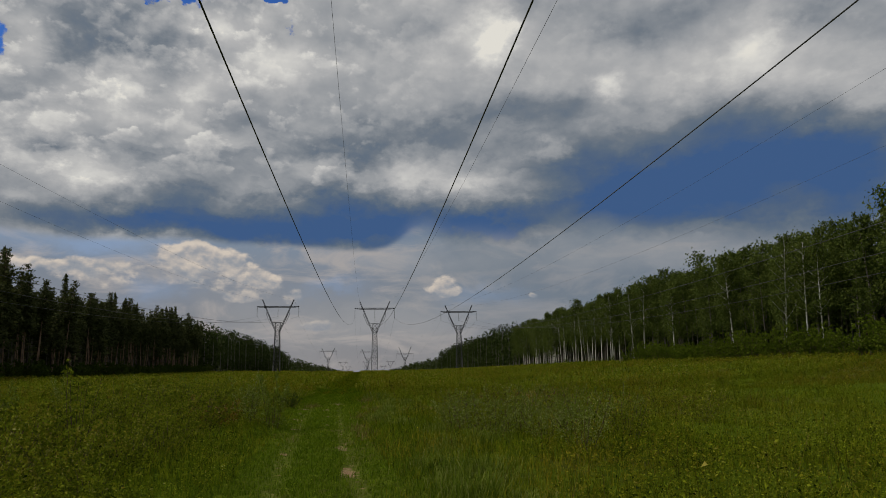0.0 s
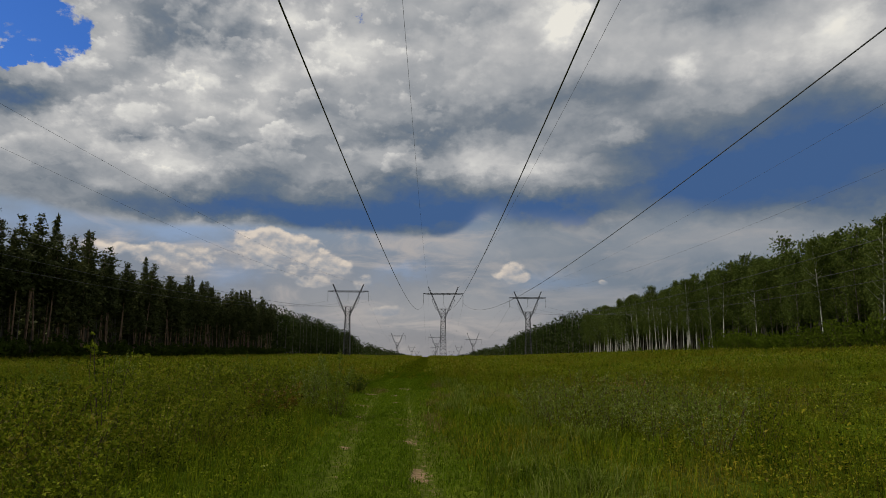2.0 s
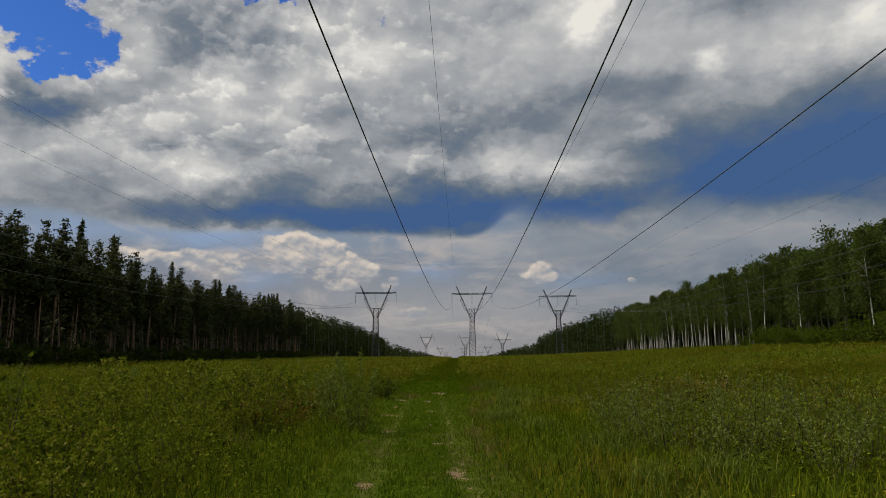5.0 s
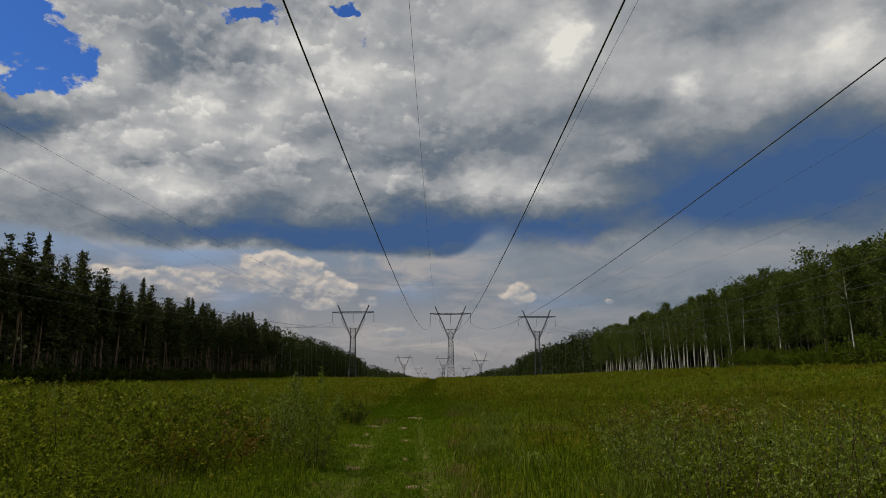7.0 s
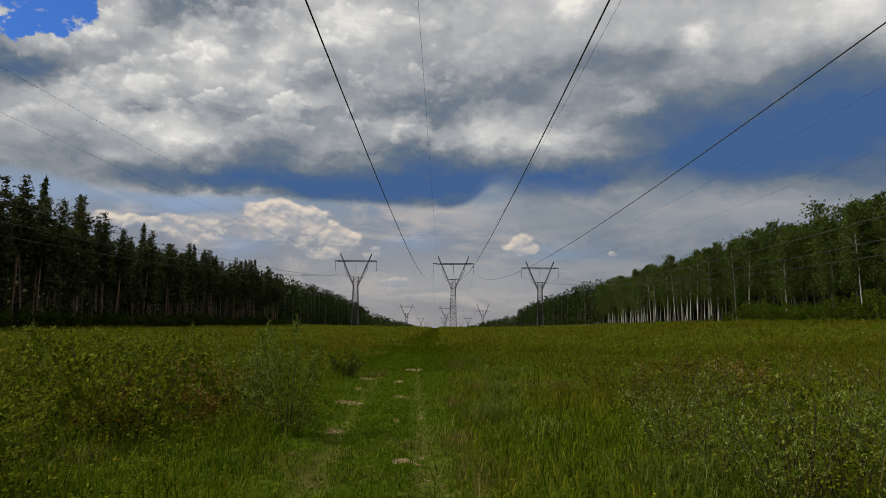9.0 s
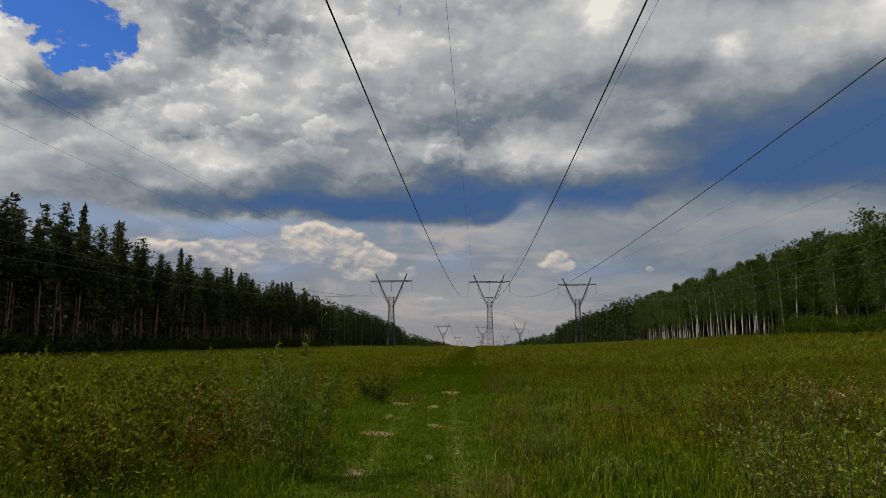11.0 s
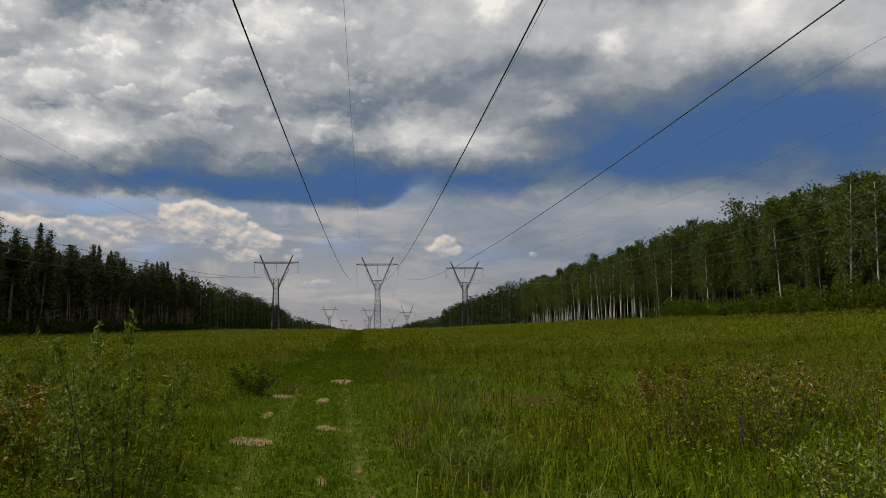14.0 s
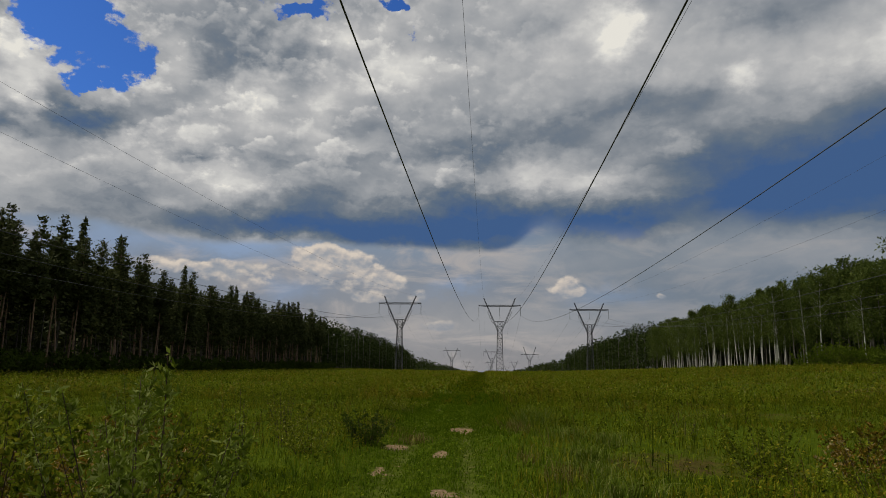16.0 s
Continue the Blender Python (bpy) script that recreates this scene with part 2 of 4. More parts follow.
DECK_EDGE = [(-32, 10.0, 6.0, 60.0, 0.93), (-22, 10.0, 6.0, 60.0, -0.27), (-10, 10.0, 7.0, 60.0, 0.03), (0, 10.0, 5.0, 60.0, -0.33), (4.5, 10.0, 2.2, 60.0, 1.67), (9.5, 10.0, 3.0, 60.0, 0.73), (15, 10.0, 3.0, 60.0, 0.28), (19, 10.0, 3.0, 60.0, 1.29), (27, 10.0, 6.0, 60.0, 0.19), (36, 10.0, 6.0, 60.0, -1.12)]
PALE_GAPS = [(-19.0, 9.6, 4.5, 1.0, 0.9), (-16.0, 6.0, 2.4, 0.9, 0.5), (-2.5, 6.6, 2.2, 0.6, 0.45), (-30.0, 10.0, 5.0, 1.0, 0.6), (9.5, 6.2, 3.0, 0.8, 0.35)]
SOFT_VEIL = [(25.0, 9.0, 10.0, 1.6, 0.5), (2.0, 8.8, 6.0, 1.4, 0.55), (0.0, 4.0, 9.0, 1.6, 0.5), (13.0, 5.0, 5.0, 1.2, 0.15)]
build_sky()

sun = new("sun", bpy.data.lights.new("sun", "SUN"))
sun.data.energy, sun.data.angle, sun.data.color = 3.2, radians(3), (1.0, 0.94, 0.83)
a, e = radians(SUN_AZ), radians(SUN_EL)
sun.matrix_world = look((0, 0, 60), Vector((0, 0, 60)) - Vector((math.sin(a) * math.cos(e), math.cos(a) * math.cos(e), math.sin(e))))

# ---------------------------------------------------------------- materials


def surface(name):
    m = bpy.data.materials.new(name)
    m.use_nodes = True
    m.node_tree.nodes.clear()
    return m, Graph(m.node_tree)


def finish(g, color, rough=0.7, metal=0.0, bump=None, strength=0.3, distance=0.02, through_light=0.0, gloss=0.3):
    p = g.add("ShaderNodeBsdfPrincipled")
    g.link(color, p.inputs["Base Color"])
    g.link(rough, p.inputs["Roughness"])
    p.inputs["Metallic"].default_value = metal
    p.inputs["Specular IOR Level"].default_value = gloss
    if bump is not None:
        b = g.add("ShaderNodeBump")
        b.inputs["Strength"].default_value, b.inputs["Distance"].default_value = strength, distance
        g.link(bump, b.inputs["Height"])
        g.link(b.outputs[0], p.inputs["Normal"])
    out = g.add("ShaderNodeOutputMaterial")
    last = p.outputs[0]
    if through_light:
        t = g.add("ShaderNodeBsdfTranslucent")
        g.link(color, t.inputs[0])
        mx = g.add("ShaderNodeMixShader")
        mx.inputs[0].default_value = through_light
        g.link(p.outputs[0], mx.inputs[1])
        g.link(t.outputs[0], mx.inputs[2])
        last = mx.outputs[0]
    g.link(last, out.inputs[0])


def place_of(g):
    return g.add("ShaderNodeTexCoord").outputs["Object"]


def leaf_material(name, stops, patch=None, patch_scale=0.12, patch_at=(0.5, 0.7), through_light=0.3, clumps=0.0, gloss=0.03):
    """Foliage whose colour varies leaf by leaf, plant by plant and over patches of the meadow."""
    m, g = surface(name)
    geo = g.add("ShaderNodeNewGeometry")
    info = g.add("ShaderNodeObjectInfo")
    own = g.math("ADD", g.math("MULTIPLY", geo.outputs["Random Per Island"], 0.75), g.math("MULTIPLY", info.outputs["Random"], 0.25))
    if clumps:
        n = g.noise(geo.outputs["Position"], 0.85, 5.0, 0.65)
        own = g.math("MULTIPLY_ADD", g.math("SUBTRACT", n, 0.5), clumps, own, clamp=True)
    col = g.ramp(own, stops)
    if patch:
        n = g.noise(geo.outputs["Position"], patch_scale, 6.0, 0.65)
        f = g.step(g.math("ADD", n, g.math("MULTIPLY", g.math("SUBTRACT", own, 0.5), 0.25)), *patch_at)
        col = g.mix(g.math("MULTIPLY", f, 0.6), col, patch)
    finish(g, col, 0.8, through_light=through_light, gloss=gloss)
    return m


M_GRASS = leaf_material("meadow_grass", [(0.0, (0.020, 0.040, 0.003)), (0.5, (0.108, 0.150, 0.004)), (0.88, (0.178, 0.192, 0.008)), (1.0, (0.33, 0.28, 0.07))],
                        patch=(0.225, 0.150, 0.015), patch_at=(0.49, 0.66), clumps=1.0)
M_LANE = leaf_material("short_grass", [(0.0, (0.042, 0.078, 0.003)), (0.6, (0.102, 0.160, 0.005)), (1.0, (0.19, 0.225, 0.018))], clumps=0.8)
M_TUFT = leaf_material("pale_tall_grass", [(0.0, (0.050, 0.086, 0.006)), (0.6, (0.104, 0.142, 0.012)), (1.0, (0.27, 0.27, 0.08))], clumps=0.5)
M_HERB = leaf_material("herb_leaves", [(0.0, (0.014, 0.026, 0.002)), (0.42, (0.142, 0.176, 0.007)), (0.76, (0.205, 0.232, 0.016)), (0.95, (0.37, 0.36, 0.13))],
                       patch=(0.205, 0.124, 0.012), patch_at=(0.48, 0.64), clumps=1.0)
M_STRAW = leaf_material("dead_grass", [(0.0, (0.07, 0.055, 0.012)), (0.6, (0.15, 0.125, 0.03)), (1.0, (0.30, 0.25, 0.09))])
M_SHRUB = leaf_material("shrub_leaves", [(0.0, (0.036, 0.060, 0.006)), (0.5, (0.150, 0.188, 0.010)), (0.85, (0.245, 0.255, 0.022)), (1.0, (0.37, 0.36, 0.11))],
                        patch=(0.215, 0.140, 0.019), patch_scale=0.3, patch_at=(0.60, 0.78))
M_WILLOW = leaf_material("willow_leaves", [(0.0, (0.060, 0.094, 0.006)), (0.6, (0.146, 0.192, 0.020)), (1.0, (0.34, 0.37, 0.13))])
M_RUSSET = leaf_material("russet_leaves", [(0.0, (0.035, 0.024, 0.004)), (0.4, (0.150, 0.120, 0.010)), (0.7, (0.27, 0.155, 0.022)), (0.95, (0.50, 0.41, 0.20))])
M_BUSH = leaf_material("dark_bush_leaves", [(0.0, (0.026, 0.044, 0.005)), (1.0, (0.075, 0.105, 0.015))])
M_BIRCH = leaf_material("birch_leaves", [(0.0, (0.028, 0.046, 0.006)), (0.6, (0.068, 0.094, 0.014)), (1.0, (0.128, 0.154, 0.030))], gloss=0.12)
M_UNDER = leaf_material("understorey_leaves", [(0.0, (0.050, 0.080, 0.005)), (0.6, (0.092, 0.134, 0.010)), (1.0, (0.140, 0.182, 0.019))])
M_NEEDLE = leaf_material("conifer_needles", [(0.0, (0.034, 0.042, 0.015)), (0.7, (0.076, 0.088, 0.029)), (1.0, (0.135, 0.14, 0.042))], through_light=0.1, gloss=0.08)
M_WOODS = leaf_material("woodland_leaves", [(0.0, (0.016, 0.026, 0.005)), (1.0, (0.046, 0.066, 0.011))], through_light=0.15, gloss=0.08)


def soil_ground():
    m, g = surface("meadow_soil")
    pos = place_of(g)
    at = g.add("ShaderNodeAttribute")
    at.attribute_name = "soil"
    fine = g.noise(pos, 9.0, 8.0, 0.65)
    broad = g.noise(pos, 0.10, 5.0, 0.6)
    mid = g.noise(pos, 1.1, 6.0, 0.6)
    green = g.ramp(fine, [(0.25, (0.020, 0.032, 0.003)), (0.55, (0.058, 0.082, 0.006)), (0.8, (0.11, 0.13, 0.014))])
    dry = g.ramp(fine, [(0.3, (0.035, 0.028, 0.009)), (0.7, (0.09, 0.068, 0.02))])
    turf = g.mix(g.step(g.math("ADD", broad, g.math("MULTIPLY", g.math("SUBTRACT", mid, 0.5), 0.4)), 0.5, 0.68), green, dry)
    trod = g.add("ShaderNodeAttribute")
    trod.attribute_name = "trodden"
    worn = g.ramp(fine, [(0.3, (0.060, 0.075, 0.014)), (0.7, (0.150, 0.155, 0.045))])
    turf = g.mix(g.math("MULTIPLY", trod.outputs["Fac"], g.step(mid, 0.3, 0.6)), turf, worn)
    earth = g.ramp(g.noise(pos, 16.0, 8.0, 0.7), [(0.25, (0.09, 0.055, 0.028)), (0.5, (0.22, 0.15, 0.085)), (0.75, (0.36, 0.265, 0.165))])
    mask = g.step(g.math("ADD", at.outputs["Fac"], g.math("MULTIPLY", g.math("SUBTRACT", g.noise(pos, 5.0, 8.0, 0.7), 0.5), 1.45)), 0.42, 0.64)
    finish(g, g.mix(mask, turf, earth), 0.95, bump=g.noise(pos, 22.0, 8.0, 0.7), strength=0.8, distance=0.03, gloss=0.0)
    return m


def bark(name, base, streak, scale, streak_at=(0.52, 0.6), squash=(1.0, 1.0, 0.25)):
    m, g = surface(name)
    sc = g.add("ShaderNodeMapping")
    g.link(place_of(g), sc.inputs[0])
    sc.inputs["Scale"].default_value = squash
    n = g.noise(sc.outputs[0], scale, 6.0, 0.65)
    tint = g.noise(place_of(g), 0.5, 4.0, 0.6)
    col = g.mix(g.step(n, *streak_at), base, streak)
    col = g.mix(g.math("MULTIPLY", g.step(tint, 0.45, 0.7), 0.5), col, tuple(c * 0.6 for c in base))
    finish(g, col, 0.85, bump=n, strength=0.6, distance=0.03)
    return m


M_SOIL = soil_ground()
M_STALK = leaf_material("reddish_stalks", [(0.0, (0.05, 0.026, 0.012)), (0.6, (0.11, 0.062, 0.026)), (1.0, (0.17, 0.13, 0.05))], through_light=0.1)
M_PINE_BARK = bark("pine_bark", (0.27, 0.172, 0.11), (0.065, 0.05, 0.04), 3.0, (0.45, 0.62))
M_BIRCH_BARK = bark("birch_bark", (0.52, 0.50, 0.46), (0.06, 0.054, 0.048), 2.6, (0.55, 0.65), (1.0, 1.0, 2.4))
M_GREY_BARK = bark("grey_bark", (0.13, 0.115, 0.095), (0.05, 0.044, 0.038), 3.0)
# for trunks deep in the wood, with the shade there put into the colour
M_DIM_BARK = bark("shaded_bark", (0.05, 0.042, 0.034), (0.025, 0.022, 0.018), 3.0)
M_TWIG = bark("twig_bark", (0.07, 0.042, 0.028), (0.035, 0.024, 0.018), 30.0)


def metal_material(name, color, rough, metal=0.6, rust=0.0):
    m, g = surface(name)
    pos = place_of(g)
    n = g.noise(pos, 3.0, 7.0, 0.65)
    col = g.mix(g.step(n, 0.45, 0.75), color, tuple(c * 0.65 for c in color))
    if rust:
        col = g.mix(g.math("MULTIPLY", g.step(g.noise(pos, 1.1, 6.0, 0.7), 0.58, 0.72), rust), col, (0.11, 0.055, 0.03))
    finish(g, col, g.math("MULTIPLY_ADD", n, 0.3, rough - 0.15), metal, gloss=0.5)
    return m


# near-black base: the towers' backlit silhouette is put into the steel's colour
M_STEEL = metal_material("backlit_galvanised_steel", (0.024, 0.025, 0.027), 0.7, 0.05, 0.3)
# darker than bare aluminium, to carry the wires' backlit look against the sky
M_WIRE = metal_material("backlit_weathered_aluminium", (0.045, 0.046, 0.05), 0.65, 0.2)
M_PORCELAIN = metal_material("glass_insulator", (0.14, 0.16, 0.15), 0.25, 0.0)
M_CONCRETE = metal_material("footing_concrete", (0.34, 0.33, 0.31), 0.9, 0.0)

# ---------------------------------------------------------------- mesh helpers
rng = np.random.default_rng(11)


def mesh_of(name, verts, faces, material, smooth=False):
    """A mesh from arrays: verts (n, 3) and faces (m, k) of one size k, or a list of such."""
    groups = faces if isinstance(faces, list) else [faces]
    me = bpy.data.meshes.new(name)
    loops = np.concatenate([np.asarray(f).ravel() for f in groups]).astype(np.int32)
    sizes = np.concatenate([np.full(len(f), np.asarray(f).shape[1]) for f in groups]).astype(np.int32)
    me.vertices.add(len(verts))
    me.vertices.foreach_set("co", np.asarray(verts, np.float32).ravel())
    me.loops.add(len(loops))
    me.loops.foreach_set("vertex_index", loops)
    me.polygons.add(len(sizes))
    me.polygons.foreach_set("loop_start", np.r_[0, np.cumsum(sizes)[:-1]].astype(np.int32))
    me.polygons.foreach_set("loop_total", sizes)
    if smooth:
        me.polygons.foreach_set("use_smooth", np.ones(len(sizes), bool))
    me.materials.append(material)
    me.update(calc_edges=True)
    return me


def piece(name, me, parent=None, label=""):
    ob = new(name, me)
    if parent is not None:
        ob.parent = parent
    if label:
        tagged(ob, label)
    return ob


class Build:
    """Gathers struts, tubes and leaves into one mesh."""

    def __init__(self):
        self.v, self.q, self.t, self.n = [], [], [], 0

    def raw(self, verts, quads=None, tris=None):
        self.v.append(np.asarray(verts, float).reshape(-1, 3))
        if quads is not None and len(quads):
            self.q.append(np.asarray(quads).reshape(-1, 4) + self.n)
        if tris is not None and len(tris):
            self.t.append(np.asarray(tris).reshape(-1, 3) + self.n)
        self.n += len(self.v[-1])

    def tube(self, points, radii, sides=6, cap=True):
        pts = np.asarray(points, float)
        radii = np.broadcast_to(np.asarray(radii, float), (len(pts),))
        d = np.gradient(pts, axis=0)
        d /= np.linalg.norm(d, axis=1, keepdims=True) + 1e-9
        ref = np.where(np.abs(d[:, 2:3]) > 0.9, np.array([[1.0, 0, 0]]), np.array([[0, 0, 1.0]]))
        u = np.cross(d, ref)
        u /= np.linalg.norm(u, axis=1, keepdims=True)
        w = np.cross(d, u)
        ang = np.arange(sides) / sides * 2 * np.pi + np.pi / sides
        ring = pts[:, None] + radii[:, None, None] * (np.cos(ang)[None, :, None] * u[:, None] + np.sin(ang)[None, :, None] * w[:, None])
        i = np.arange(len(pts) - 1)[:, None] * sides
        j = np.arange(sides)[None]
        k = (j + 1) % sides
        quads = np.stack([i + j, i + k, i + sides + k, i + sides + j], -1).reshape(-1, 4)
        tris = []
        if cap and sides == 4:
            quads = np.vstack([quads, [[0, 1, 2, 3]], [[(len(pts) - 1) * sides + c for c in (3, 2, 1, 0)]]])
        elif cap:
            last = (len(pts) - 1) * sides
            tris = [(0, c + 1, c) for c in range(1, sides - 1)] + [(last, last + c, last + c + 1) for c in range(1, sides - 1)]
        self.raw(ring.reshape(-1, 3), quads, tris)

    def strut(self, p, q, width):
        self.tube([p, q], width / 2 * 1.414, 4)

    def leaves(self, base, along, side, fold=0.25):
        """Pointed leaves: base points, vectors to the tips, and half-width vectors."""
        base, along, side = (np.asarray(k, float) for k in (base, along, side))
        up = np.cross(along, side)
        up /= np.linalg.norm(up, axis=1, keepdims=True) + 1e-9
        lift = up * np.linalg.norm(side, axis=1, keepdims=True) * fold
        mid = base + along * 0.45
        v = np.stack([base, mid + side + lift, base + along, mid - side + lift], 1).reshape(-1, 3)
        i = np.arange(len(base))[:, None] * 4
        self.raw(v, None, np.concatenate([i + [0, 1, 2], i + [0, 2, 3]]))

    def slips(self, base, along, side):
        """Plain three-cornered leaves, for plants far off."""
        base, along, side = (np.asarray(k, float) for k in (base, along, side))
        v = np.stack([base - side, base + side, base + along], 1).reshape(-1, 3)
        self.raw(v, None, np.arange(3 * len(base)).reshape(-1, 3))

    def mesh(self, name, material, smooth=False):
        groups = [np.concatenate(f) for f in (self.q, self.t) if f]
        return mesh_of(name, np.concatenate(self.v), groups, material, smooth)


def unit(n, r=rng):
    v = r.normal(size=(n, 3))
    return v / np.linalg.norm(v, axis=1, keepdims=True)


def sides_for(along, width, r=rng):
    """Half-width vectors across the given leaf directions."""
    s = np.cross(along, unit(len(along), r))
    s /= np.linalg.norm(s, axis=1, keepdims=True) + 1e-9
    return s * np.asarray(width).reshape(-1, 1) / 2


def ease(v, lo, hi):
    f = np.clip((np.asarray(v, float) - lo) / (hi - lo), 0, 1)
    return f * f * (3 - 2 * f)


# ---------------------------------------------------------------- ground


def ripples(x, y):
    """Small unevenness of the meadow."""
    return (0.05 * np.sin(x * 0.9 + 1.3 * np.sin(y * 0.37)) + 0.05 * np.sin(y * 0.61 + 1.7 * np.sin(x * 0.41 + 1))
            + 0.12 * np.sin(x * 0.13 + 2) * np.sin(y * 0.11 + 0.5))


def lane_x(y):
    """The middle of the grassy track."""
    y = np.asarray(y, float)
    return 0.42 - 0.072 * y + 0.00058 * np.minimum(y, 60) ** 2 + 0.072 * np.maximum(y - 60, 0) - 0.004 * np.maximum(y - 60, 0)


def ground(x, y):
    x, y = np.asarray(x, float), np.asarray(y, float)
    rise = np.interp(y, [-400, 0, 60, 180, 320, 430, 790, 1400, 1900, 6000], [1.5, 0, 0.0, 0.5, 1.6, 1.5, -4.5, -7, -12, -12])
    right = 2.9 * ease(x, 12, 76) * (1 - 0.6 * ease(y, 170, 350))
    left = 0.6 * ease(-x, 12, 66)
    off = np.abs(x - lane_x(y))
    return rise + right + left + ripples(x, y) * ease(off, 1.2, 5.0) * (1 - 0.9 * ease(y, 300, 800)) + 0.10 * ease(off, 1.0, 2.2)


SOIL = [(-1.87, 24.7, 0.37, 0.44, 1.15), (-0.8, 25.8, 0.23, 0.4, 1.03), (-0.95, 37.0, 0.4, 1.15, 1.15), (-1.15, 30.5, 0.19, 0.8, 0.98),
        (-2.25, 31.9, 0.31, 0.8, 1.03), (-0.35, 17.9, 0.14, 0.31, 0.86), (0.0, 14.6, 0.14, 0.62, 0.8), (0.4, 23.9, 0.18, 0.53, 0.86),
        (0.22, 10.8, 0.18, 0.8, 0.71), (-1.6, 20.5, 0.18, 0.44, 0.69), (-1.15, 13.8, 0.16, 0.44, 0.69), (0.95, 20.5, 0.22, 0.53, 0.63),
        (-2.05, 28.0, 0.18, 0.71, 0.71), (-0.65, 21.5, 0.12, 0.44, 0.69)]


def soil_amount(x, y):
    total = np.zeros_like(np.asarray(x, float))
    for cx, cy, sx, sy, w in SOIL:
        total = np.maximum(total, w * np.exp(-(((x - cx) / sx) ** 2 + ((y - cy) / sy) ** 2) ** 1.5))
    return total


def make_ground():
    xs = np.concatenate([-np.geomspace(6, 4600, 46)[::-1], np.arange(-5.85, 4.95, 0.14), np.geomspace(5, 4600, 48)])
    ys = np.concatenate([-np.geomspace(3, 4600, 24)[::-1], np.arange(-2.5, 44, 0.16), np.geomspace(44.2, 4600, 70)])
    x, y = np.meshgrid(xs, ys)
    soil = soil_amount(x, y)
    near = (np.abs(x) < 7) & (y > -4) & (y < 45)
    off = np.abs(np.abs(x - lane_x(y)) - 0.62)
    rut = np.exp(-(off / 0.28) ** 2)
    z = ground(x, y) - near * (0.05 * rut + 0.03 * soil) + near * 0.02 * rng.normal(size=x.shape) * (1 - soil * 0.5)
    n, m = x.shape
    i = (np.arange(n - 1)[:, None] * m + np.arange(m - 1)[None]).ravel()
    me = mesh_of("ground", np.stack([x, y, z], -1).reshape(-1, 3), np.stack([i, i + 1, i + m + 1, i + m], -1), M_SOIL, True)
    at = me.attributes.new("soil", "FLOAT", "POINT")
    at.data.foreach_set("value", (np.maximum(soil, np.where(x > lane_x(y), 0.385, 0.35) * rut) * near).ravel().astype(np.float32))
    at = me.attributes.new("trodden", "FLOAT", "POINT")
    at.data.foreach_set("value", (0.4 * rut * (np.abs(x) < 14) * (y < 70) * (y > -20)).ravel().astype(np.float32))
    tagged(new("ground", me), "green meadow ground with bare soil patches on a track", "ground", kind="structure")


make_ground()

# ---------------------------------------------------------------- power line towers
WAIST, BAR, ARM, TIP, BASE_W, TOP_W = 17.6, 21.6, 28.4, 31.6, 1.45, 1.0


def lattice(b, p0, p1, w0, w1, across, depth, bays, leg, brace):
    """A four-legged lattice beam between two points; w0 and w1 are half widths."""
    p0, p1 = np.asarray(p0, float), np.asarray(p1, float)
    corner = [(-1, -1), (1, -1), (1, 1), (-1, 1)]
    at = lambda k, c: p0 + (p1 - p0) * k + (w0 + (w1 - w0) * k) * (c[0] * np.asarray(across) + c[1] * np.asarray(depth))
    for c in corner:
        b.strut(at(0, c), at(1, c), leg)
    for n in range(bays):
        k0, k1 = n / bays, (n + 1) / bays
        for j in range(4):
            c, d = corner[j], corner[(j + 1) % 4]
            b.strut(at(k0, c), at(k1, d), brace)
            b.strut(at(k0, d), at(k1, c), brace)
            b.strut(at(k1, c), at(k1, d), brace)


def insulator(length):
    b = Build()
    b.tube([(0, 0, 0), (0, 0, -length)], 0.035, 6)
    for k in range(int(length / 0.17) - 3):
        zc = -0.35 - 0.17 * k
        b.tube([(0, 0, zc), (0, 0, zc - 0.05), (0, 0, zc - 0.12)], [0.05, 0.15, 0.06], 8)
    clamp = Build()
    clamp.tube([(0, -0.5, -length - 0.1), (0, 0, -length + 0.05), (0, 0.5, -length - 0.1)], [0.08, 0.17, 0.08], 6)
    return b.mesh("insulator_string", M_PORCELAIN), clamp.mesh("wire_clamp", M_STEEL)


STRING = 3.9


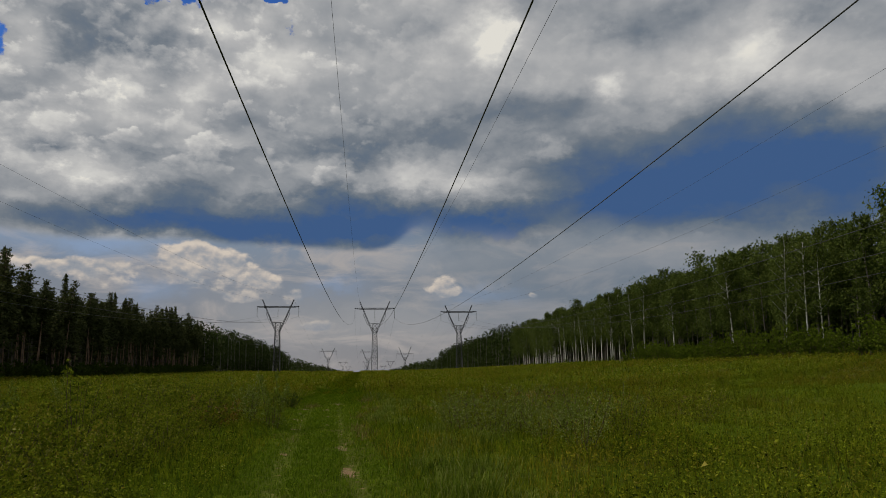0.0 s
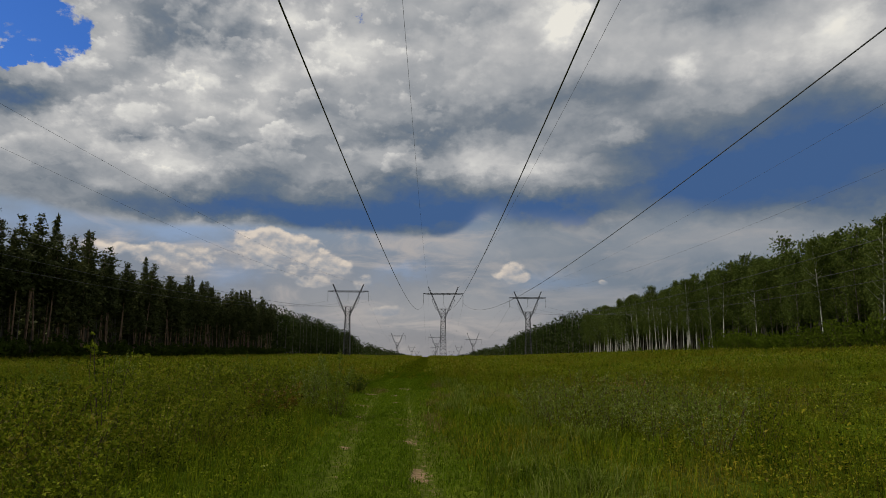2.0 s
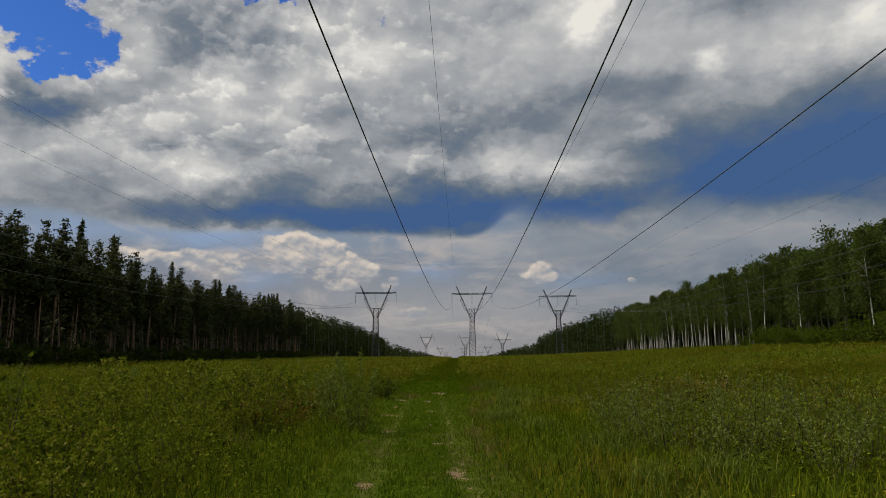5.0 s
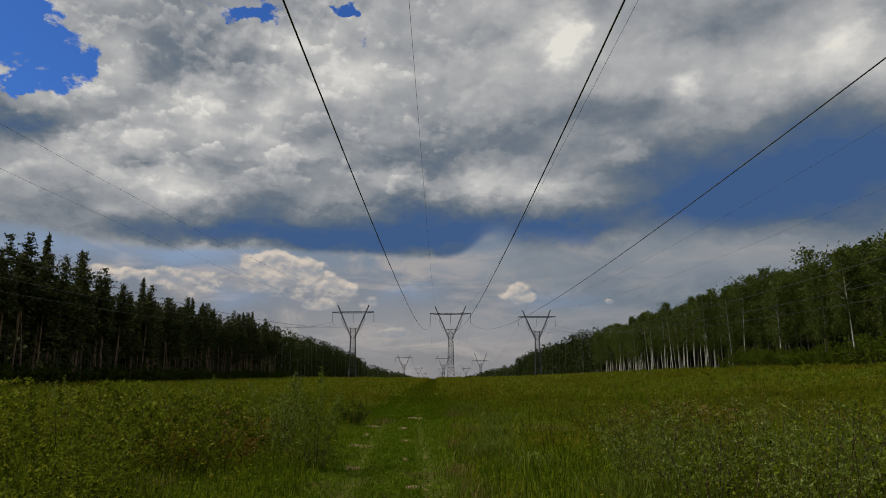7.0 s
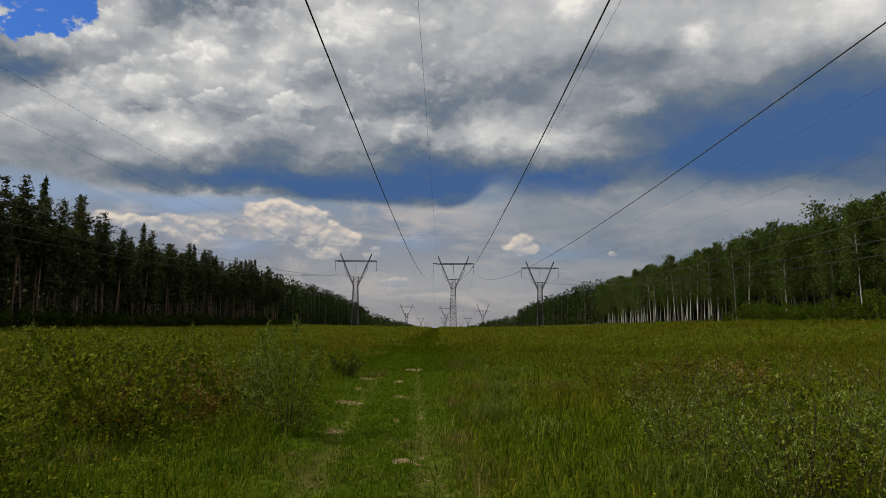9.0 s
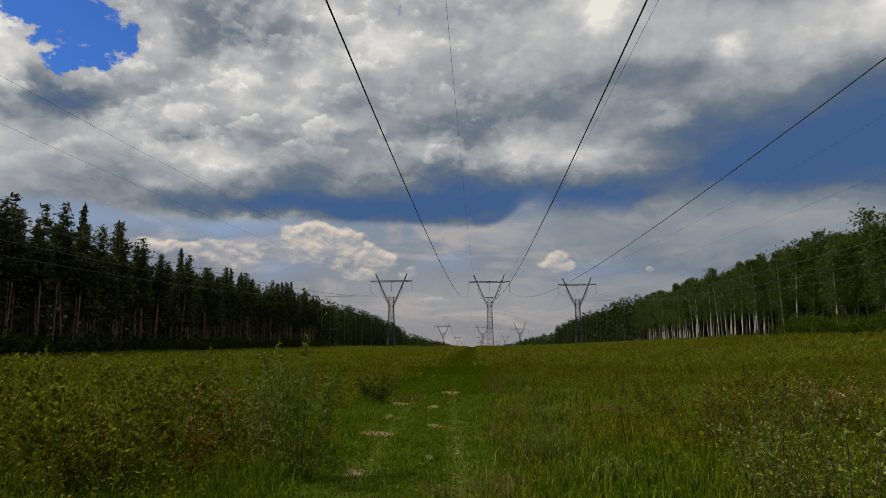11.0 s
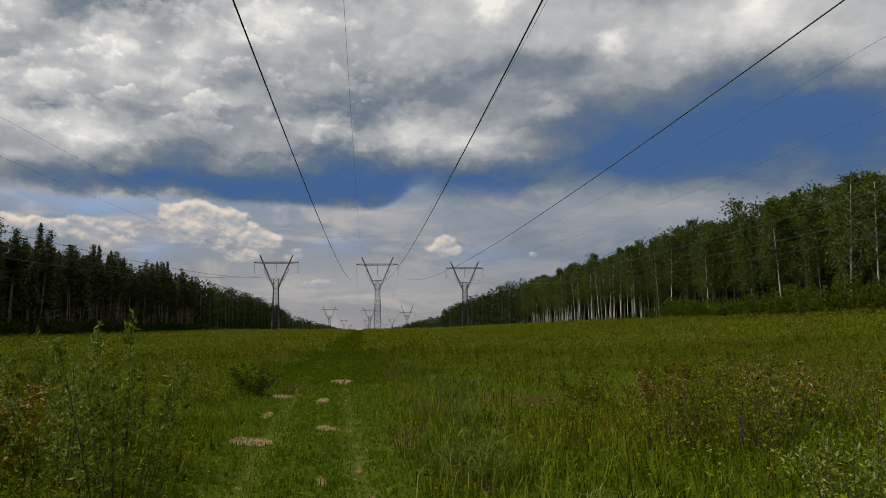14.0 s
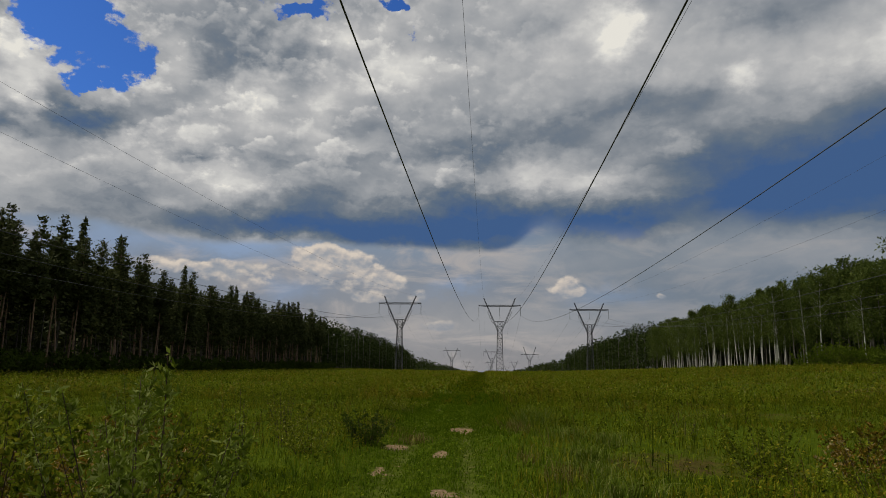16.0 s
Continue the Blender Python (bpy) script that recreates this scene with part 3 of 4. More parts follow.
def make_tower(arm_z=ARM, tip_z=TIP, reach=9.0, half=6.75):
    top = new("transmission_tower")
    tagged(top, "grey steel lattice power line tower with forked top", "pylon", "towers along the power lines")
    b = Build()
    lattice(b, (0, 0, 0.25), (0, 0, WAIST), BASE_W, TOP_W, (1, 0, 0), (0, 1, 0), 11, 0.2, 0.085)
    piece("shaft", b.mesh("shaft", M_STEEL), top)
    b = Build()
    lattice(b, (0, 0, WAIST), (0, 0, BAR), TOP_W, 1.1, (1, 0, 0), (0, 1, 0), 2, 0.14, 0.085)
    b.strut((-1.9, -0.7, BAR), (1.9, -0.7, BAR), 0.16)
    b.strut((-1.9, 0.7, BAR), (1.9, 0.7, BAR), 0.16)
    piece("waist_frame", b.mesh("waist_frame", M_STEEL), top)
    for s in (-1, 1):
        p, q = np.array((s * 0.75, 0, WAIST)), np.array((s * half, 0, tip_z))
        d = (q - p) / np.linalg.norm(q - p)
        b = Build()
        lattice(b, p, q, 0.26, 0.14, (d[2], 0, -d[0]), (0, 1, 0), 14, 0.16, 0.06)
        arm = piece("fork_arm", b.mesh("fork_arm", M_STEEL), top)
        b = Build()
        out = np.array((s * d[2], 0, -abs(d[0]))) * 0.85
        k = [p + d * t + out * w for t, w in ((3.4, 0.2), (4.3, 1.0), (9.0, 1.0), (9.6, 0.3))]
        for u, v in zip(k[:-1], k[1:]):
            b.strut(u, v, 0.13)
        for t in (4.3, 6.0, 7.5, 9.0):
            b.strut(p + d * t, p + d * t + out, 0.07)
        piece("step_rail", b.mesh("step_rail", M_STEEL), arm)
    b = Build()
    inner = min(6.2, reach * 0.7)
    lattice(b, (-inner, 0, arm_z), (inner, 0, arm_z), 0.30, 0.30, (0, 0, 1), (0, 1, 0), 12, 0.14, 0.07)
    for s in (-1, 1):
        lattice(b, (s * inner, 0, arm_z), (s * reach, 0, arm_z + 0.12), 0.30, 0.13, (0, 0, 1), (0, 1, 0), 3, 0.13, 0.07)
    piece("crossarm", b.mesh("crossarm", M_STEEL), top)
    string, clamp = INSULATOR
    for x in (-reach + 0.1, 0, reach - 0.1):
        ob = piece("insulator_string", string, top, "hanging string of glass insulator discs")
        ob.location = (x, 0, arm_z - 0.1)
        piece("wire_clamp", clamp, ob)
    for x in (-1, 1):
        for y in (-1, 1):
            b = Build()
            b.tube([(x * BASE_W, y * BASE_W, -1.2), (x * BASE_W, y * BASE_W, 0.1), (x * BASE_W, y * BASE_W, 0.3)], [0.5, 0.5, 0.32], 4)
            piece("footing", b.mesh("footing", M_CONCRETE), top, "concrete footing block")
    return top


INSULATOR = insulator(STRING)
# for each line: x, y of its towers from behind the walk to the distance
ROWS = {
    "centre": [(5.25, -164.0), (5.0, 320.0), (4.3, 790.0), (5.0, 1400.0), (5.0, 1900.0)],
    "west": [(-47.0, -170.0), (-37.1, 313.0), (-38.0, 770.0), (-41.0, 1400.0), (-42.0, 1900.0)],
    "east": [(47.5, -150.0), (47.0, 348.4), (45.0, 790.0), (51.0, 1400.0), (50.0, 1900.0)],
}
BASES = {}
# crossarm height, tip height, crossarm half length, half distance of the tips
FORMS = {"usual": (ARM, TIP, 9.0, 6.75), "low": (25.2, 33.2, 9.3, 6.75), "wide": (ARM, TIP, 9.6, 6.75), "narrow": (ARM, TIP, 5.2, 1.6)}
models = {name: make_tower(*form) for name, form in FORMS.items()}
used = set()
for line, spots in ROWS.items():
    for n, (x, y) in enumerate(spots):
        kind = {("east", 2): "low", ("west", 0): "narrow", ("centre", 0): "wide"}.get((line, n), "usual")
        zc = float(ground(x, y))
        BASES[line, n] = (x, y, zc, *FORMS[kind])
        if kind in used:
            copy_thing(models[kind], pose(x, y, zc))
        else:
            models[kind].matrix_basis = pose(x, y, zc)
            used.add(kind)


def span_wire(p, q, sag, radius, name, label, steps=56):
    k = np.linspace(0, 1, steps)[:, None]
    pts = np.asarray(p) + (np.asarray(q) - np.asarray(p)) * k
    pts[:, 2] -= 4 * sag * (k * (1 - k))[:, 0]
    b = Build()
    b.tube(pts, radius, 6)
    ob = new(name, b.mesh(name, M_WIRE, True))
    tagged(ob, label, "power line", "wires of the power lines")


for line in ROWS:
    for n in range(3):
        (x0, y0, z0, a0, t0, r0, h0), (x1, y1, z1, a1, t1, r1, h1) = BASES[line, n], BASES[line, n + 1]
        far = math.dist((x0, y0), (x1, y1))
        for s in (-1, 0, 1):
            span_wire((x0 + s * (r0 - 0.1), y0, z0 + a0 - STRING - 0.2), (x1 + s * (r1 - 0.1), y1, z1 + a1 - STRING - 0.2), 2.47e-4 * far * far / 4, 0.028 if n == 0 else 0.021,
                      "conductor_wire", "dark sagging conductor hung from the insulators")
        for s in (-1, 1):
            span_wire((x0 + s * h0, y0, z0 + t0), (x1 + s * h1, y1, z1 + t1), 1.62e-4 * far * far / 4, 0.013, "earth_wire",
                      "thin earth wire strung between tower tips")

# ---------------------------------------------------------------- woods


def conifer(height, bare, radius, whorls, per, seed, spire=True, rind=None):
    """Trunk and crown of a forest-edge spruce or pine."""
    r = np.random.default_rng(seed)
    top = new("pine_tree" if not spire else "spruce_tree")
    lean = r.normal(0, 0.25, 2)
    zs = np.linspace(-0.4, height, 9)
    k = np.clip(zs / height, 0, 1)
    trunk = Build()
    line = np.stack([lean[0] * k ** 2, lean[1] * k ** 2, zs], -1)
    trunk.tube(line, 0.15 * (1 - k) ** 0.8 + 0.02, 7)
    crown = Build()
    for n in range(whorls):
        f = (n + r.uniform(0, 0.7)) / whorls
        z = bare + (height - bare) * f
        prof = (1 - f) ** 0.9 * min(1.0, 0.6 + f * 3) if spire else (1 - f) ** 0.8 * min(1.0, 0.5 + f * 2.2) * (0.8 + 0.3 * math.sin(f * 17 + seed))
        reach = 1.15 * radius * prof * r.uniform(0.7, 1.15) + 0.15
        count = max(4, int(per * (0.5 + 0.5 * prof)))
        for a in r.uniform(0, 2 * np.pi, count if spire else count // 2):
            R = reach * r.uniform(0.5, 1.1)
            dirv = np.array([math.cos(a), math.sin(a), 0])
            droop = -0.28 if spire else 0.18
            start = np.array([lean[0] * (z / height) ** 2, lean[1] * (z / height) ** 2, z])
            if R > 1.0 and n % 2 == 0:
                trunk.tube([start, start + dirv * R * 0.8 + (0, 0, droop * R * 0.8)], [0.035, 0.012], 3, False)
            m = max(8, int(R * (9.5 if spire else 15)))
            t = r.uniform(0.2, 1.0, m) if spire else r.normal(0.78, 0.26, m)
            spread = np.array([1, 1, 0.8]) * (0.10 * R + 0.12) if spire else np.array([1, 1, 0.55]) * (0.13 * R + 0.28)
            base = start + dirv * (R * t)[:, None] + np.array([0, 0, 1.0]) * (droop * R * t ** 1.4)[:, None] + r.normal(0, spread, (m, 3))
            d = dirv + r.normal(0, 0.55, (m, 3)) + (0, 0, -0.35 if spire else 0.35)
            d /= np.linalg.norm(d, axis=1, keepdims=True)
            ln = r.uniform(0.5, 0.95, m) * (1 - 0.4 * f)
            crown.slips(base - d * (ln / 2)[:, None], d * ln[:, None], sides_for(d, ln * r.uniform(0.4, 0.7, m), r))
    if spire:
        d = np.array([[0, 0, 1.0]] * 4) + r.normal(0, 0.25, (4, 3))
        crown.leaves(np.tile([lean[0], lean[1], height - 0.5], (4, 1)), d * 0.9, sides_for(d, np.full(4, 0.3), r))
    # single tufts below the crown
    m = 26
    zt = bare - (bare * 0.5) * r.uniform(0, 1, m) ** 1.6
    at = r.uniform(0, 6.28, m)
    rt = r.uniform(0.2, 0.75, m) * radius
    d = np.stack([np.cos(at), np.sin(at), np.full(m, -0.3)], -1)
    crown.leaves(np.stack([rt * np.cos(at), rt * np.sin(at), zt], -1), d * 0.8, sides_for(d, np.full(m, 0.45), r))
    # dead lower twigs
    for n in range(9):
        z = r.uniform(bare * 0.35, bare)
        a = r.uniform(0, 6.28)
        trunk.tube([(0, 0, z), (math.cos(a) * 1.1, math.sin(a) * 1.1, z - 0.2)], [0.025, 0.008], 3, False)
    piece("trunk", trunk.mesh("trunk", rind or M_PINE_BARK, True), top, "bare brown trunk")
    piece("crown", crown.mesh("crown", M_NEEDLE), top)
    return tagged(top, "tall dark green conifer at the forest edge", "conifer", "conifers along the clearing")


def birch(height, bare, radius, leaves, seed, leaf=0.5, white=True):
    r = np.random.default_rng(seed)
    top = new("birch_tree" if white else "leafy_tree")
    bend = r.normal(0, 0.55, 2)
    zs = np.linspace(-0.4, height * 0.96, 10)
    k = np.clip(zs / height, 0, 1)
    axis = lambda f: np.array([bend[0] * f ** 1.6, bend[1] * f ** 1.6, height * f])
    trunk = Build()
    trunk.tube(np.stack([bend[0] * k ** 1.6, bend[1] * k ** 1.6, zs], -1), (0.145 if white else 0.17) * (1 - k) ** 0.7 + 0.015, 6)
    crown = Build()
    limbs = 30
    share = r.uniform(0.5, 1.5, limbs)
    share = (share / share.sum() * leaves).astype(int)
    for n in range(limbs):
        f = bare / height + (1 - bare / height) * (n + r.uniform(0, 1)) / limbs
        g2 = (f - bare / height) / (1 - bare / height)
        R = radius * (0.45 + 0.75 * math.sin(math.pi * min(1, g2 * 0.9 + 0.12))) * r.uniform(0.55, 1.15) * (1 - 0.35 * g2)
        a = r.uniform(0, 6.28)
        rise = r.uniform(0.5, 1.1)
        start = axis(min(f, 0.95))
        end = start + np.array([math.cos(a) * R, math.sin(a) * R, rise * R])
        midp = (start + end) / 2 + (0, 0, -0.1 * R)
        if leaf < 0.45:
            trunk.tube([start, midp, end], [0.05 * (1 - f) + 0.02, 0.025, 0.01], 4, False)
        m = share[n]
        # sprays of leaves round the ends of the twigs
        sprays = 7
        t = r.uniform(0.35, 1.12, sprays) ** 0.8
        heart = start + (end - start) * t[:, None] + r.normal(0, 1, (sprays, 3)) * (0.30 * R + 0.2) * np.array([1, 1, 0.8])
        base = heart[r.integers(0, sprays, m)] + r.normal(0, 1, (m, 3)) * (0.13 * R + 0.16) * np.array([1, 1, 0.9])
        base[:, 2] -= r.exponential(0.4, m)
        d = unit(m, r) + (0, 0, -0.45)
        d /= np.linalg.norm(d, axis=1, keepdims=True)
        ln = leaf * r.uniform(0.6, 1.4, m)
        crown.slips(base, d * ln[:, None], sides_for(d, ln * r.uniform(0.5, 0.85, m), r))
    piece("trunk", trunk.mesh("trunk", M_BIRCH_BARK if white else M_GREY_BARK, True), top, "white birch trunk with dark marks" if white else "grey-brown trunk")
    piece("crown", crown.mesh("crown", M_BIRCH), top)
    if not white:
        return tagged(top, "tall leafy green tree at the forest edge", "tree", "leafy trees along the clearing")
    return tagged(top, "tall green birch with a white trunk", "birch", "birches along the clearing")


def scatter(protos, spots, seed):
    """Copies of the prototypes at the spots (x, y, scale); the first ones are the prototypes themselves."""
    r = np.random.default_rng(seed)
    for n, (x, y, sc) in enumerate(spots):
        m = pose(x, y, float(ground(x, y)), r.normal(0, 1.9), r.normal(0, 1.9), r.uniform(0, 360)) @ Matrix.Diagonal((sc * r.uniform(0.92, 1.08), sc * r.uniform(0.92, 1.08), sc, 1))
        k = n % len(protos)
        if n < len(protos):
            protos[k].matrix_basis = m
        else:
            copy_thing(protos[k], m)


WEST_EDGE, EAST_EDGE = -70.0, 73.0


def edge_spots(edge, side, row, step, lo, hi, r, size, fall=0.09):
    """Uneven rows of trees along an edge of the clearing; the trees shrink a little with distance."""
    out = []
    y = lo
    while y < hi:
        y += step * r.uniform(0.55, 1.45)
        out.append((edge + side * (row + r.uniform(-1.6, 1.6)), y, size * r.uniform(0.89, 1.07) * (1 - fall * float(ease(y, 170, 230)))))
    r.shuffle(out)
    return out


r4 = np.random.default_rng(21)
front = [conifer(22.5, 10.5, 2.6, 30, 11, 31), conifer(22.5, 12, 2.7, 20, 17, 32, False), conifer(23, 9.5, 2.8, 32, 10, 33), conifer(22.5, 13, 2.6, 19, 17, 34, False),
         conifer(21.5, 11.5, 2.3, 27, 11, 36), conifer(23.5, 12.5, 2.9, 19, 17, 35, False), conifer(19.5, 7.5, 2.5, 30, 10, 37), conifer(23, 13.5, 2.6, 18, 17, 38, False),
         conifer(22.5, 11, 2.8, 20, 17, 39, False)]
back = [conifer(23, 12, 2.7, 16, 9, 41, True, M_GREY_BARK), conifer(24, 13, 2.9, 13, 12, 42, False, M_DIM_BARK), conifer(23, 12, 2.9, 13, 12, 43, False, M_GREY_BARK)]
scatter(front, edge_spots(WEST_EDGE, -1, 0, 2.2, 78, 150, r4, 1.05, 0.0) + edge_spots(WEST_EDGE, -1, 0, 2.4, 150, 308, r4, 0.96, -0.02), 51)
scatter(back, edge_spots(WEST_EDGE, -1, 3.4, 2.2, 78, 308, r4, 0.93, 0.0) + edge_spots(WEST_EDGE, -1, 7.5, 2.6, 78, 300, r4, 0.93, 0.0), 52)
birches = [birch(21, 8, 2.5, 3400, 61, 0.32), birch(20, 7, 2.4, 3200, 62, 0.32), birch(22, 9, 2.5, 3400, 63, 0.32), birch(21, 5, 2.6, 3600, 67, 0.32)]
leafy = [birch(22.6, 6.0, 3.1, 4300, 64, 0.36, False), birch(23.6, 7.0, 3.2, 4400, 65, 0.36, False), birch(22.2, 5.5, 3.2, 4300, 66, 0.36, False)]
deep = [birch(23.1, 8, 3.4, 1500, 71, 0.52, False), birch(23.6, 8, 3.5, 1500, 72, 0.52, False)]
pale = edge_spots(EAST_EDGE, 1, -0.6, 2.7, 192, 318, r4, 1.04) + edge_spots(EAST_EDGE, 1, 2.6, 5.0, 192, 300, r4, 1.04)
lone = [(70.8, 154.5, 0.95), (71.5, 174.0, 0.92), (70.6, 110.5, 1.0), (70.9, 105.0, 1.02), (71.2, 101.5, 1.0), (72.5, 131.0, 0.95), (71.5, 181.0, 0.9)]
scatter(birches, pale + lone, 53)
# the tall ones stand where the walk begins
scatter(leafy, edge_spots(EAST_EDGE, 1, 1.5, 3.2, 78, 140, r4, 0.96) + edge_spots(EAST_EDGE, 1, 1.5, 3.4, 140, 192, r4, 0.93) + edge_spots(EAST_EDGE, 1, 3, 5.0, 192, 345, r4, 1.03), 55)
scatter(deep, edge_spots(EAST_EDGE, 1, 5.5, 3.4, 78, 140, r4, 0.97) + edge_spots(EAST_EDGE, 1, 5.5, 3.6, 140, 345, r4, 0.99) + edge_spots(EAST_EDGE, 1, 10, 6.0, 78, 340, r4, 0.95), 54)


def woodland(name, label, spots, needle, seed, cards=70, low=(0.3, 0.5), scale=1.15):
    """Trees too far or too deep in the wood to be told apart, as one mesh of crowns, and one of trunks."""
    r = np.random.default_rng(seed)
    crowns, trunks = Build(), Build()
    for x, y, h in spots:
        z = float(ground(x, y))
        bare = h * r.uniform(*low)
        f = r.uniform(0, 1, cards)
        R = (1.0 - 0.85 * f if needle else 0.6 + 0.5 * np.sin(np.pi * (f * 0.85 + 0.1))) * (2.5 if needle else 2.9)
        a = r.uniform(0, 6.28, cards)
        q = np.sqrt(r.uniform(0.1, 1, cards)) * R
        base = np.stack([x + q * np.cos(a), y + q * np.sin(a), z + bare + (h - bare) * f], -1)
        d = unit(cards, r)
        ln = r.uniform(0.8, 1.5, cards) * scale
        crowns.slips(base, d * ln[:, None], sides_for(d, ln * 1.1, r))
        trunks.tube([(x, y, z - 0.3), (x, y, z + h * 0.9)], [0.2, 0.06], 4, False)
    ob = new(name)
    tagged(ob, label, "forest", kind="stuff")
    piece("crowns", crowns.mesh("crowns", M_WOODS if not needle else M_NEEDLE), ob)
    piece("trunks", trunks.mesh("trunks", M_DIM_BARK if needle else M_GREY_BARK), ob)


def wood_spots(edge, side, lo, hi, depth, count, h, seed, off=0.0):
    r = np.random.default_rng(seed)
    y = r.uniform(lo, hi, count)
    x = edge + side * (off + r.uniform(0, depth, count))
    return list(zip(x, y, h * r.uniform(0.85, 1.1, count)))


woodland("conifer_forest", "dense dark conifer forest behind the edge trees", wood_spots(WEST_EDGE, -1, 50, 330, 60, 800, 21.0, 81, 11), True, 82, 80)
woodland("leafy_forest", "dense green leafy forest behind the edge trees", wood_spots(EAST_EDGE, 1, 50, 360, 60, 650, 20.5, 83, 13), False, 84, 64)


def gap_leaves(name, label, edge, side, lo, hi, depth, high, count, seed, material):
    """Loose leaves added between the trunks, so that the wood's inside looks dark."""
    r = np.random.default_rng(seed)
    xq = edge + side * r.uniform(0, depth, count)
    yq = r.uniform(lo, hi, count)
    zq = ground(xq, yq) + high * r.uniform(0, 1, count) ** 1.5
    d = unit(count, r)
    ln = r.uniform(0.7, 1.6, count)
    b = Build()
    b.slips(np.stack([xq, yq, zq], -1), d * ln[:, None], sides_for(d, ln * 1.1, r))
    tagged(new(name, b.mesh(name, material)), label, "undergrowth", kind="stuff")


# stand-ins for the shade inside the woods; they hide the bright horizon behind
gap_leaves("conifer_undergrowth", "loose dark leaves added to shade the gaps between the conifers", WEST_EDGE - 5, -1, 50, 360, 60, 9.0, 52000, 94, M_NEEDLE)
gap_leaves("leafy_undergrowth", "loose dark leaves added to shade the gaps between the leafy trees", EAST_EDGE + 7, 1, 50, 360, 45, 9.0, 34000, 95, M_WOODS)
woodland("far_forest", "distant mixed forest along the clearing", wood_spots(WEST_EDGE, -1, 308, 700, 24, 380, 22, 85) + wood_spots(EAST_EDGE, 1, 345, 700, 22, 330, 22, 86), False, 87, 150, (0.02, 0.15), 0.8)
woodland("distant_forest", "distant forest edges along the clearing", wood_spots(-72, -1, 690, 2400, 40, 700, 21, 88) + wood_spots(78, 1, 690, 2400, 40, 700, 21, 89), False, 90, 40, (0.0, 0.1), 1.3)
woodland("rear_forest", "forest along the clearing", wood_spots(WEST_EDGE, -1, -240, 75, 24, 190, 22, 91) + wood_spots(EAST_EDGE, 1, -240, 75, 24, 190, 22, 92), False, 93, 60)


def bush(name, height, spread, stems, leaves, leaf, seed, material, label, narrow=0.35, group="", bend=0.35, single=False):
    """Stems that fan out of one root, with leaves along their upper part."""
    r = np.random.default_rng(seed)
    top = new(name)
    wood, leafage = Build(), Build()
    for n in range(stems):
        a = r.uniform(0, 6.28)
        h = height * r.uniform(0.55, 1.0) if n else height
        out = spread * math.sqrt(r.uniform(0.02, 1))
        root = np.array([math.cos(a), math.sin(a), 0]) * out * 0.3
        tip = np.array([math.cos(a) * out, math.sin(a) * out, h])
        k = np.linspace(0, 1, 5)[:, None]
        pts = root + (tip - root) * k + np.array([r.normal(0, 1), r.normal(0, 1), 0]) * bend * 0.2 * height * (k * (1 - k))
        pts[0, 2] -= 0.08
        girth = np.linspace(0.0052, 0.0018, 5) * (0.6 + height * 0.4)
        if single:
            one = Build()
            one.tube(pts, girth, 5, False)
            piece("stem", one.mesh("stem", M_TWIG, True), top)
        else:
            wood.tube(pts, girth, 4, False)
        m = max(5, int(leaves / stems * r.uniform(0.7, 1.3)))
        nodes = max(2, m // 5)
        f = r.uniform(0.06, 1.0, nodes) ** 0.85
        base = np.stack([np.interp(f, k[:, 0], pts[:, c]) for c in range(3)], -1)
        twig = unit(nodes, r) * np.array([1, 1, 0.6]) * (r.uniform(0.02, 0.17, nodes) * height ** 0.5)[:, None] * (1.2 - f)[:, None] * 1.6
        pick = r.integers(0, nodes, m)
        base = (base + twig)[pick]
        d = unit(m, r) + np.array([0, 0, 0.75]) + twig[pick] * 2.0
        d /= np.linalg.norm(d, axis=1, keepdims=True)
        ln = leaf * r.uniform(0.55, 1.25, m)
        (leafage.slips if leaf > 0.2 else leafage.leaves)(base, d * ln[:, None], sides_for(d, ln * narrow * r.uniform(0.8, 1.3, m), r))
    if not single:
        piece("branching", wood.mesh("branching", M_TWIG, True), top)
    piece("foliage", leafage.mesh("foliage", material), top)
    return tagged(top, label, "shrub", group)


# leafy undergrowth below the birches, dark one below the conifers
under = [bush("undergrowth_shrub", 3.0, 2.2, 26, 1050, 0.27, 101, M_UNDER, "bright green leafy shrub below the birches", 0.6, "shrubs below the birches"),
         bush("undergrowth_shrub", 2.4, 2.5, 26, 1050, 0.27, 102, M_UNDER, "bright green leafy shrub below the birches", 0.6, "shrubs below the birches"),
         bush("undergrowth_shrub", 3.8, 2.0, 24, 1050, 0.28, 103, M_UNDER, "bright green leafy shrub below the birches", 0.6, "shrubs below the birches")]
scatter(under, edge_spots(EAST_EDGE - 4.0, 1, 0, 2.6, 80, 176, r4, 1.2) + edge_spots(EAST_EDGE - 1.0, 1, 0, 4.5, 80, 170, r4, 1.2) + edge_spots(EAST_EDGE - 1.5, 1, 0, 7.0, 178, 330, r4, 0.5), 104)
dusky = [bush("dark_shrub", 2.2, 1.9, 20, 320, 0.42, 111, M_BUSH, "dark green shrub below the conifers", 0.6, "shrubs below the conifers"),
         bush("dark_shrub", 1.7, 2.2, 20, 320, 0.42, 112, M_BUSH, "dark green shrub below the conifers", 0.6, "shrubs below the conifers")]
scatter(dusky, edge_spots(WEST_EDGE + 2.5, -1, 0, 2.8, 80, 320, r4, 1.4), 113)

# ---------------------------------------------------------------- shrubs and saplings of the meadow
WILLOW = "young willow sapling with pale green leaves in the meadow"
SHRUB = "low green shrub with thin upright twigs in the meadow"


